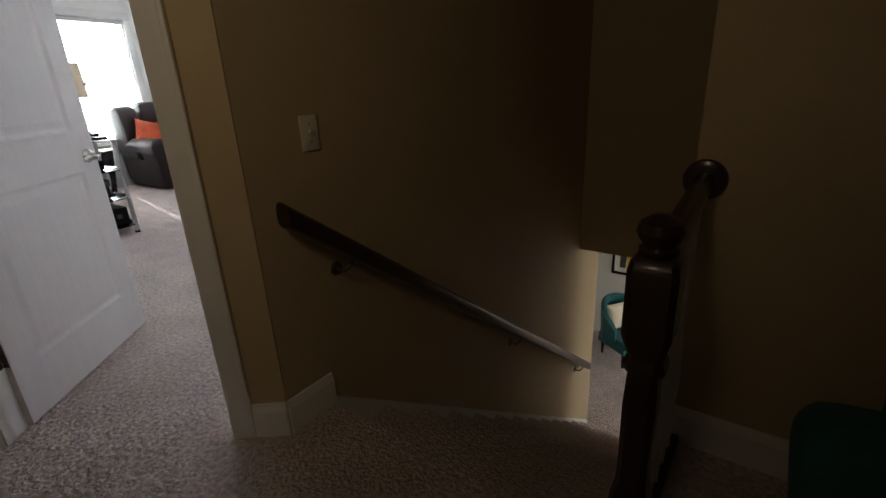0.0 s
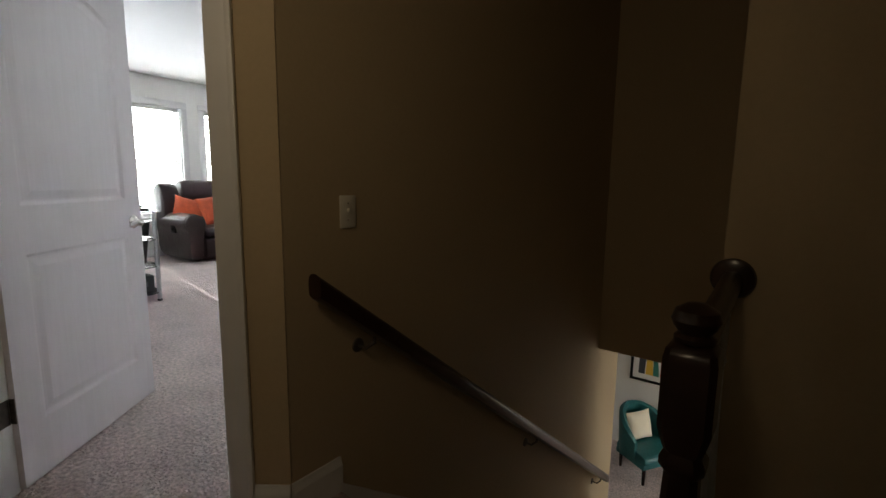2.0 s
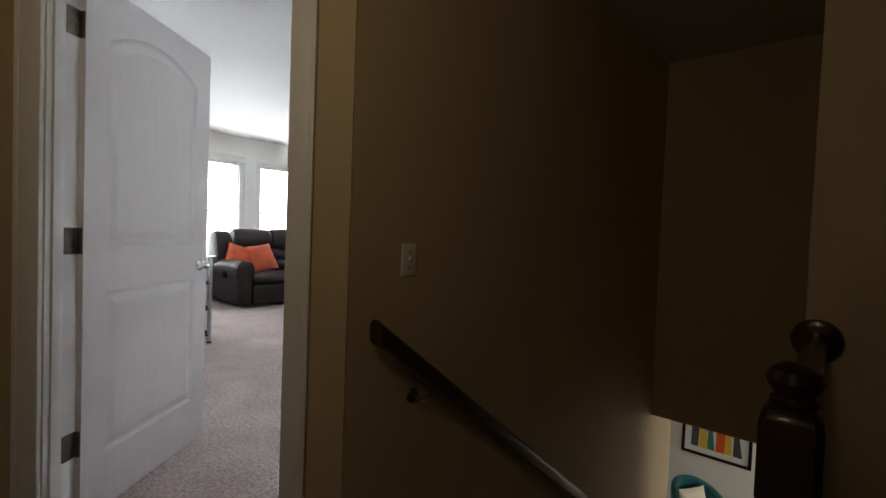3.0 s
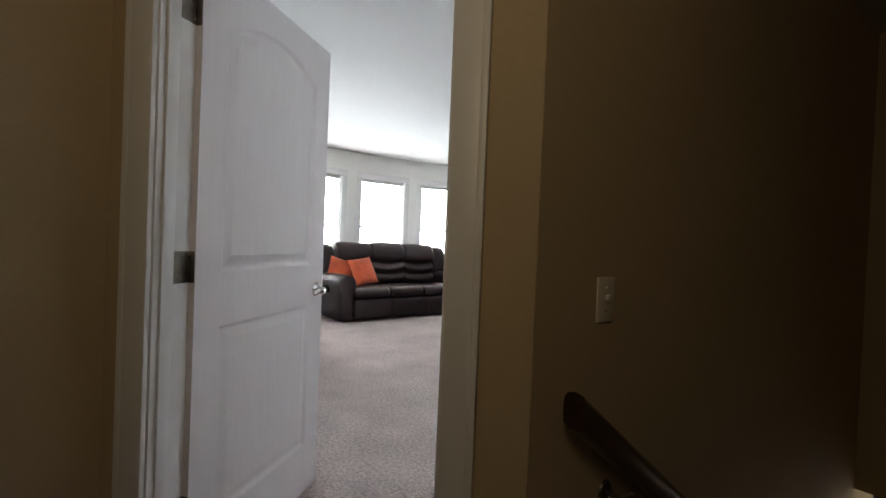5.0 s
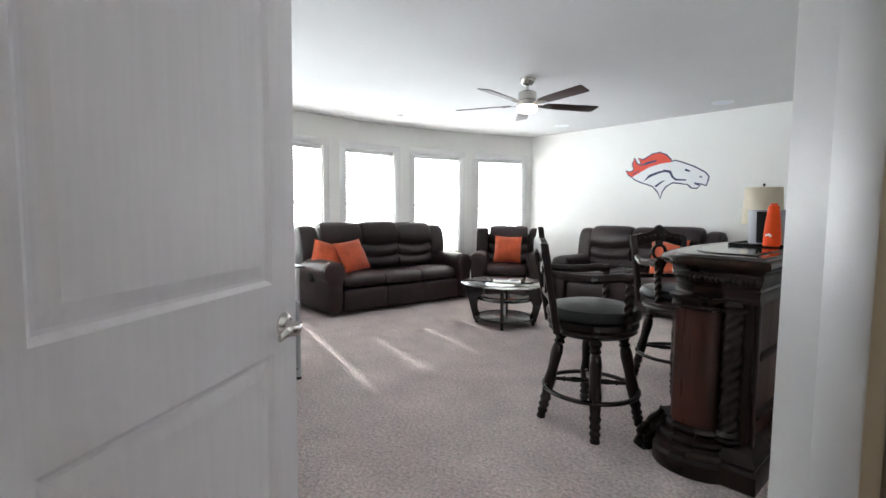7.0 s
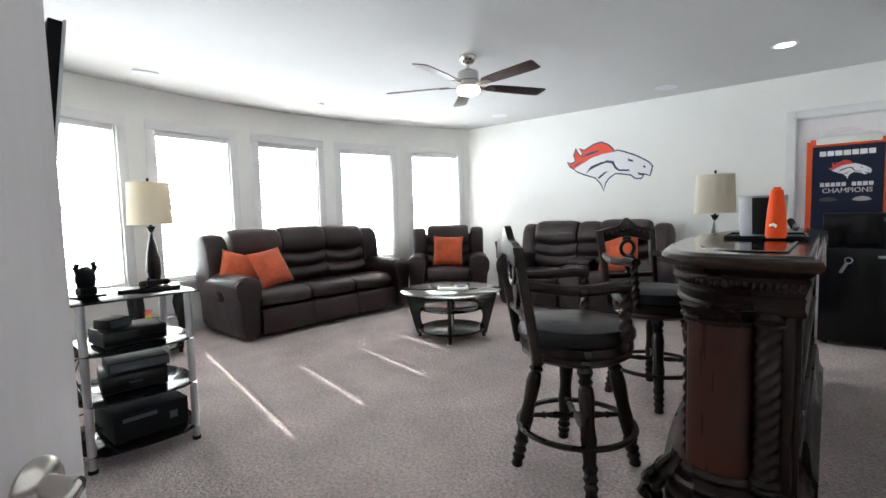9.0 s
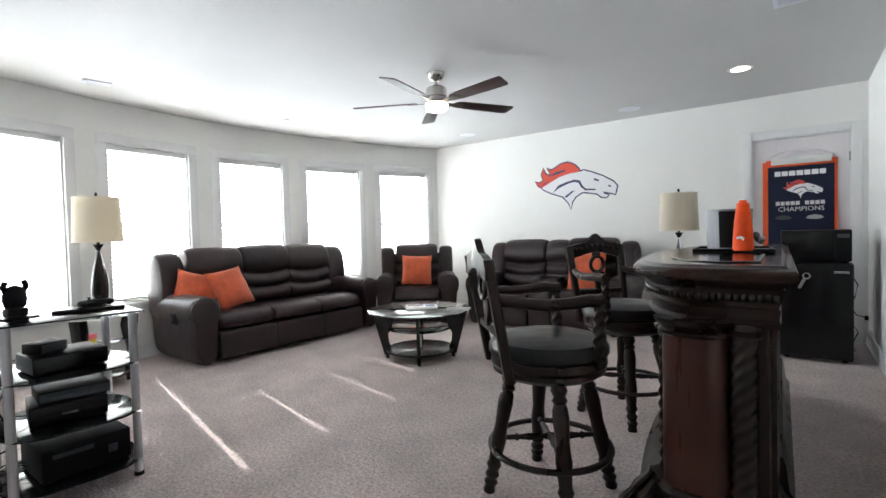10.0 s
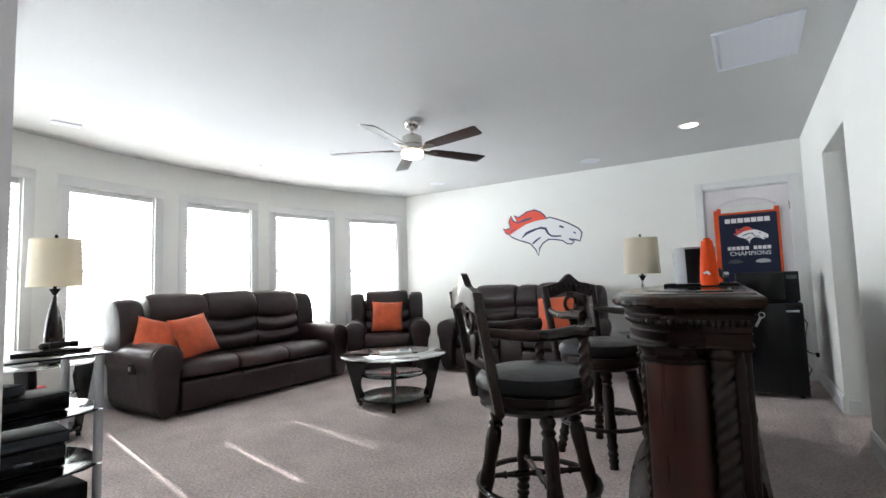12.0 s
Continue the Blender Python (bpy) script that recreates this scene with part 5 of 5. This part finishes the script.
def device(name, label, category, m, w, d, h, face=GLOSS, extras=()):
    t = thing(name, label, category, m)
    part("case", box(-w / 2, -d / 2, 0.006, w / 2, d / 2, h, 0.006), BLACK, t)
    part("front", box(-w / 2 + 0.004, -d / 2 - 0.004, 0.012, w / 2 - 0.004, -d / 2, h - 0.006, 0.0015), face, t)
    for x0, z0, x1, z1 in extras:
        part("control", box(x0, -d / 2 - 0.008, z0, x1, -d / 2 - 0.004, z1, 0.001), GREY_INK, t)
    for sx in (-1, 1):
        part("foot", box(sx * (w / 2 - 0.03) - 0.015, -d / 2 + 0.01, 0, sx * (w / 2 - 0.03) + 0.015, d / 2 - 0.01, 0.006), BLACK, t)
    return t


device("receiver", "black audio receiver on the lowest glass shelf", "receiver", on_av(0.03, -0.02, 0, 4), 0.36, 0.34, 0.155, BLACK, ((0.08, 0.06, 0.12, 0.10), (-0.14, 0.11, 0.02, 0.13)))
device("game_console", "black game console on a glass shelf", "game console", on_av(0.0, -0.02, 1, -6), 0.30, 0.26, 0.10, GLOSS, ((-0.03, 0.045, 0.03, 0.055),))
device("disc_player", "flat black disc player resting on the console", "disc player", on_av(0.02, -0.02, 1, -3) @ pose(0, 0, 0.1005), 0.28, 0.24, 0.06, GREY_INK, ((-0.10, 0.02, 0.0, 0.04),))
device("cable_box", "black cable box on the upper glass shelf", "cable box", on_av(-0.01, -0.04, 2, 6), 0.30, 0.24, 0.085)
device("router", "small grey box on top of the cable box", "router", on_av(-0.08, -0.06, 2, 30) @ pose(0, 0, 0.0855), 0.13, 0.11, 0.055, GREY_INK)
pad = thing("laptop", "closed thin black laptop on the media stand", "laptop", on_av(0.12, 0.02, 3, -12))
part("base", box(-0.15, -0.10, 0.002, 0.15, 0.10, 0.010, 0.003), BLACK, pad)
part("lid", box(-0.15, -0.10, 0.011, 0.15, 0.10, 0.017, 0.003), GLOSS, pad)
gp = thing("game_controller", "black game controller lying on the laptop", "controller", on_av(0.14, 0.02, 3, 10) @ pose(0, 0, 0.0175))
part("shell", lathe([(0.001, 0.0), (0.05, 0.003), (0.062, 0.016), (0.05, 0.030), (0.001, 0.036)], 28, m=Matrix.Diagonal((1.15, 0.62, 1, 1))), BLACK, gp)
for s in (-1, 1):
    part("grip", lathe([(0.001, 0), (0.018, 0.004), (0.022, 0.02), (0.016, 0.032), (0.001, 0.036)], 16, m=pose(s * 0.062, -0.022, 0) @ Matrix.Diagonal((0.9, 1.5, 0.95, 1))), BLACK, gp)
    part("thumb_stick", lathe([(0.006, 0.03), (0.006, 0.042), (0.010, 0.044), (0.010, 0.047)], 14, m=pose(s * 0.025, -0.008, 0)), BLACK, gp)
fig = thing("controller_stand", "black game controller standing in a small charging dock", "charging dock", on_av(-0.17, 0.0, 3, 20))
part("base", box(-0.07, -0.055, 0, 0.07, 0.055, 0.008, 0.003), GLOSS, fig)
part("cradle", box(-0.040, -0.030, 0.008, 0.040, 0.030, 0.050, 0.010, 3), BLACK, fig)
part("controller", lathe([(0.020, 0.040), (0.042, 0.055), (0.050, 0.090), (0.044, 0.130), (0.026, 0.150), (0.008, 0.156)], 24, m=Matrix.Diagonal((1, 0.62, 1, 1))), BLACK, fig, "upright black controller body")
for s_ in (-1, 1):
    part("grip", tube([(s_ * 0.034, 0, 0.125), (s_ * 0.046, -0.004, 0.150), (s_ * 0.036, -0.006, 0.176)], 0.013, 10), BLACK, fig)

sub = thing("subwoofer", "black boxed speaker on a low stand beside the media stand", "speaker", AV @ pose(-0.53, 0.12, 0, 0, 0, 6))
part("cabinet", box(-0.17, -0.16, 0.36, 0.17, 0.16, 0.60, 0.006), BLACK, sub)
part("grille_cloth", box(-0.155, -0.166, 0.372, 0.155, -0.16, 0.588, 0.003), BLACK, sub)
part("top_plate", box(-0.165, -0.155, 0.60, 0.165, 0.155, 0.604), STEEL, sub, "pale metal top")
for sx in (-1, 1):
    for sy in (-1, 1):
        part("leg", lathe([(0.012, 0), (0.012, 0.362)], 12, m=pose(sx * 0.14, sy * 0.13, 0)), BLACK, sub)

wires = thing("cable_tangle", "tangle of black and grey cables hanging beside the media stand", "cables", AV @ pose(-0.37, 0.06, 0), kind="stuff")
rnd = random.Random(7)
bm = bmesh.new()
for k in range(34):
    p = Vector((rnd.uniform(-0.05, 0.12), rnd.uniform(-0.1, 0.15), rnd.uniform(0.45, 0.6)))
    q = Vector((rnd.uniform(-0.22, 0.06), rnd.uniform(-0.2, 0.16), rnd.uniform(0.01, 0.12)))
    pts = []
    ph = [rnd.uniform(0, 6.3) for _ in range(3)]
    am = rnd.uniform(0.03, 0.09)
    for i in range(22):
        u = i / 21
        sag = -0.12 * math.sin(math.pi * u)
        c = p.lerp(q, u) + Vector((am * math.sin(7 * u + ph[0]), am * math.sin(6 * u + ph[1]), sag + am * 0.8 * math.sin(8 * u + ph[2])))
        c.z = max(0.006, c.z)
        pts.append(c)
    tube(pts, rnd.choice((0.003, 0.004, 0.005)), 5, bm)
part("cables", bm, BLACK, wires)
bm = bmesh.new()
for k in range(9):
    t0 = rnd.choice(TIERS[:3]) + 0.02
    pts = [(0.10 + 0.30 * u, -0.02 + 0.05 * math.sin(5 * u + k), t0 + 0.03 * math.sin(4 * u + k) ** 2) for u in [i / 14 for i in range(15)]]
    tube(pts, 0.0025, 5, bm)
part("shelf_cables", bm, BLACK, wires)

# screen, held out from the near wall on an arm, leaning forward a little
TV = pose(-2.61, 0.285, 1.41, 7, 0, 176)
tv = thing("television", "large flat black television on a wall arm", "television", TV)
part("panel", box(-0.61, 0.0, -0.36, 0.61, 0.035, 0.36, 0.004), BLACK, tv)
part("screen", box(-0.60, -0.003, -0.345, 0.60, 0.0, 0.35, 0.001), BLACK, tv, "dark matt screen, switched off")
part("bezel", box(-0.614, -0.004, -0.364, -0.6105, 0.004, 0.364, 0.001), STEEL, tv, "thin silver edge")
part("bezel", box(0.6105, -0.004, -0.364, 0.614, 0.004, 0.364, 0.001), STEEL, tv, "thin silver edge")
part("back_box", box(-0.35, 0.036, -0.30, 0.35, 0.075, 0.12, 0.01), BLACK, tv)
part("wall_arm", box(-0.05, 0.076, -0.12, 0.05, 0.86, -0.04, 0.01), BLACK, tv)
part("wall_plate", box(-0.2, 0.82, -0.22, 0.2, 0.903, 0.10, 0.004), BLACK, tv)

# ---------------------------------------------------------------- landing: handrail, switch, railing
slope = -0.742
hr = thing("handrail", "dark stained wooden handrail on brackets down the stairs", "handrail", HALL)
sec = smooth_loop([(-0.028, -0.044), (0.028, -0.044), (0.033, -0.005), (0.028, 0.032), (0.0, 0.042), (-0.028, 0.032), (-0.033, -0.005)], 1)
y0, z0, y1 = 0.06, 0.825, 3.26
z1 = z0 + slope * (y1 - y0)
part("rail", rings([[(0.275 + a, y, z + b) for a, b in sec] for y, z in ((y0, z0), (y1, z1))]), RAIL_WOOD, hr)
for y in (0.325, 1.75, 3.12):
    z = z0 + slope * (y - y0) - 0.03
    br = part("bracket", tube([(0.206, y - 0.02, z - 0.055), (0.245, y - 0.02, z - 0.058), (0.27, y, z - 0.035), (0.275, y, z)], 0.007, 8), BRONZE, hr)
    part("rosette", lathe([(0.028, 0), (0.026, 0.006), (0.012, 0.010)], 20, m=pose(0.2, y - 0.02, z - 0.055, 0, 90, 0)), BRONZE, br)

sw = thing("light_switch", "ivory toggle light switch on the tan wall", "light switch", HALL @ pose(0.2, 0.264, 1.050))
part("plate", box(0.0005, -0.036, -0.058, 0.006, 0.036, 0.058, 0.0025), IVORY, sw)
part("toggle", box(0.006, -0.005, -0.002, 0.016, 0.005, 0.012, 0.002), IVORY, sw)
for z in (-0.03, 0.03):
    part("screw", lathe([(0.003, 0), (0.0025, 0.001)], 10, m=pose(0.006, 0, z, 0, 90, 0)), NICKEL, sw)

rail = thing("stair_railing", "dark wood newel and level handrail with white balusters", "railing", HALL)
NX, NY = 1.352, 0.10


def square(h, z, c=0.25):
    k = h * (1 - c)
    return [(NX - h, NY - k, z), (NX - k, NY - h, z), (NX + k, NY - h, z), (NX + h, NY - k, z), (NX + h, NY + k, z), (NX + k, NY + h, z), (NX - k, NY + h, z), (NX - h, NY + k, z)]


nw = part("newel", rings([square(0.040, 0.0), square(0.040, 0.30), square(0.032, 0.34, 0.4), square(0.031, 0.40, 0.4), square(0.033, 0.54, 0.4), square(0.030, 0.615, 0.4), square(0.040, 0.63, 0.4), square(0.040, 0.645, 0.4), square(0.033, 0.66, 0.4), square(0.036, 0.672), square(0.046, 0.71), square(0.046, 0.845), square(0.042, 0.865), square(0.028, 0.878, 0.5)]), RAIL_WOOD, rail, "dark stained newel post")
part("finial", lathe([(0.024, 0.872), (0.036, 0.878), (0.036, 0.886), (0.028, 0.893), (0.038, 0.905), (0.043, 0.918), (0.037, 0.936), (0.018, 0.948), (0.001, 0.950)], 28, m=pose(NX, NY, 0)), RAIL_WOOD, nw)
part("level_rail", rings([[(x + a * 0.8, y, z + b * 0.7) for a, b in sec] for x, y, z in ((NX, NY + 0.03, 0.855), (1.346, 0.68, 0.895))]), RAIL_WOOD, rail)
part("wall_rosette", lathe([(0.055, 0), (0.058, 0.006), (0.054, 0.018), (0.040, 0.024), (0.001, 0.025)], 32, m=pose(1.346, 0.70, 0.900, 90, 0, 0)), RAIL_WOOD, rail)
part("shoe_rail", box(NX - 0.04, NY + 0.045, 0.0, NX + 0.03, 0.698, 0.03, 0.006), RAIL_WOOD, rail)
for i in range(6):
    y = 0.19 + 0.085 * i
    x = NX - 0.005
    part("baluster", lathe([(0.017, 0.03), (0.017, 0.18), (0.011, 0.20), (0.016, 0.23), (0.019, 0.30), (0.012, 0.50), (0.009, 0.72), (0.014, 0.74), (0.010, 0.76), (0.012, 0.94)], 12, m=pose(x, y, 0) @ Matrix.Diagonal((1, 1, 0.905 + 0.0028 * i, 1))), TRIM, rail, "white painted turned baluster")


# ---------------------------------------------------------------- teal chairs and the picture downstairs
def tub_chair(m, label):
    c = thing("tub_chair", label, "armchair", m, "teal leather chairs")
    part("seat", puffy(0.56, smooth_loop([(-0.30, 0.27), (-0.32, 0.36), (-0.26, 0.42), (0.20, 0.42), (0.24, 0.34), (0.22, 0.27)], 2), 5, 14, 0.2), TEAL, c)
    loops = []
    for i in range(25):
        a = radians(-25 + 230 * i / 24)
        k = math.sin(math.pi * i / 24)
        top = 0.54 + 0.32 * k ** 0.8
        ux, uy = math.cos(a), math.sin(a)
        loops.append([(ux * r * 0.95, 0.0 + uy * r * 0.92, z) for r, z in ((0.29, 0.28), (0.29, top - 0.06), (0.285, top - 0.01), (0.32, top + 0.02), (0.37, top), (0.37, top - 0.06), (0.345, 0.28))])
    bk = part("wrapped_back", rings(loops), TEAL, c, "rolled tub back")
    for i in range(3, 22, 3):
        a = radians(-25 + 230 * i / 24)
        part("tuft_button", lathe([(0.010, 0), (0.008, 0.005), (0.001, 0.006)], 10, m=Matrix.Translation((math.cos(a) * 0.275, math.sin(a) * 0.266, 0.56)) @ Vector((-math.cos(a), -math.sin(a), 0)).to_track_quat("Z", "Y").to_matrix().to_4x4()), TEAL, bk)
    part("seat_rail", box(-0.27, -0.27, 0.22, 0.27, 0.23, 0.285, 0.01), TEAL, c)
    for x, y in ((-0.23, -0.24), (0.23, -0.24), (-0.2, 0.2), (0.2, 0.2)):
        part("leg", lathe([(0.016, 0), (0.018, 0.02), (0.026, 0.20), (0.028, 0.23)], 14, m=pose(x, y, 0)), WOOD, c)
    return c


CH = HALL @ pose(0.10, 5.46, DOWN, 0, 0, 59)
tub_chair(CH, "teal leather tub chair in the lower room")
cp = thing("throw_pillow", "cream square throw pillow in the teal chair", "pillow", CH @ pose(-0.02, 0.10, 0.62, -16, 0, 0))
part("cushion", pillow_mesh(0.40, 0.38, 0.14), CREAM, cp)
tub_chair(HALL @ pose(1.95, 0.26, 0, 0, 0, -90), "dark teal leather chair on the landing, in shade")

pic = thing("framed_picture", "framed abstract picture in a black frame with white mat", "picture", HALL @ pose(0.11, PIC_Y - 0.004, -1.345))
for a, b, c, d in ((-0.40, -0.31, 0.40, -0.275), (-0.40, 0.275, 0.40, 0.31), (-0.40, -0.275, -0.365, 0.275), (0.365, -0.275, 0.40, 0.275)):
    part("frame", box(a, -0.028, b, c, 0.0, d, 0.003), BLACK, pic, "black wooden frame")
part("mat", box(-0.366, -0.012, -0.276, 0.366, -0.006, 0.276), PAPER, pic)
for i, mt in enumerate((GREY_INK, YELLOW, GREEN_INK, ORANGE_FELT, YELLOW, GREY_INK)):
    x = -0.29 + i * 0.097
    part("painted_band", prism([(x, -0.20), (x + 0.085 + 0.02 * (i % 2), -0.20), (x + 0.10 - 0.03 * (i % 3), 0.20), (x + 0.01, 0.20)], 0.012, 0.0135, m=Matrix(((1, 0, 0, 0), (0, 0, -1, 0), (0, 1, 0, 0), (0, 0, 0, 1)))), mt, pic)
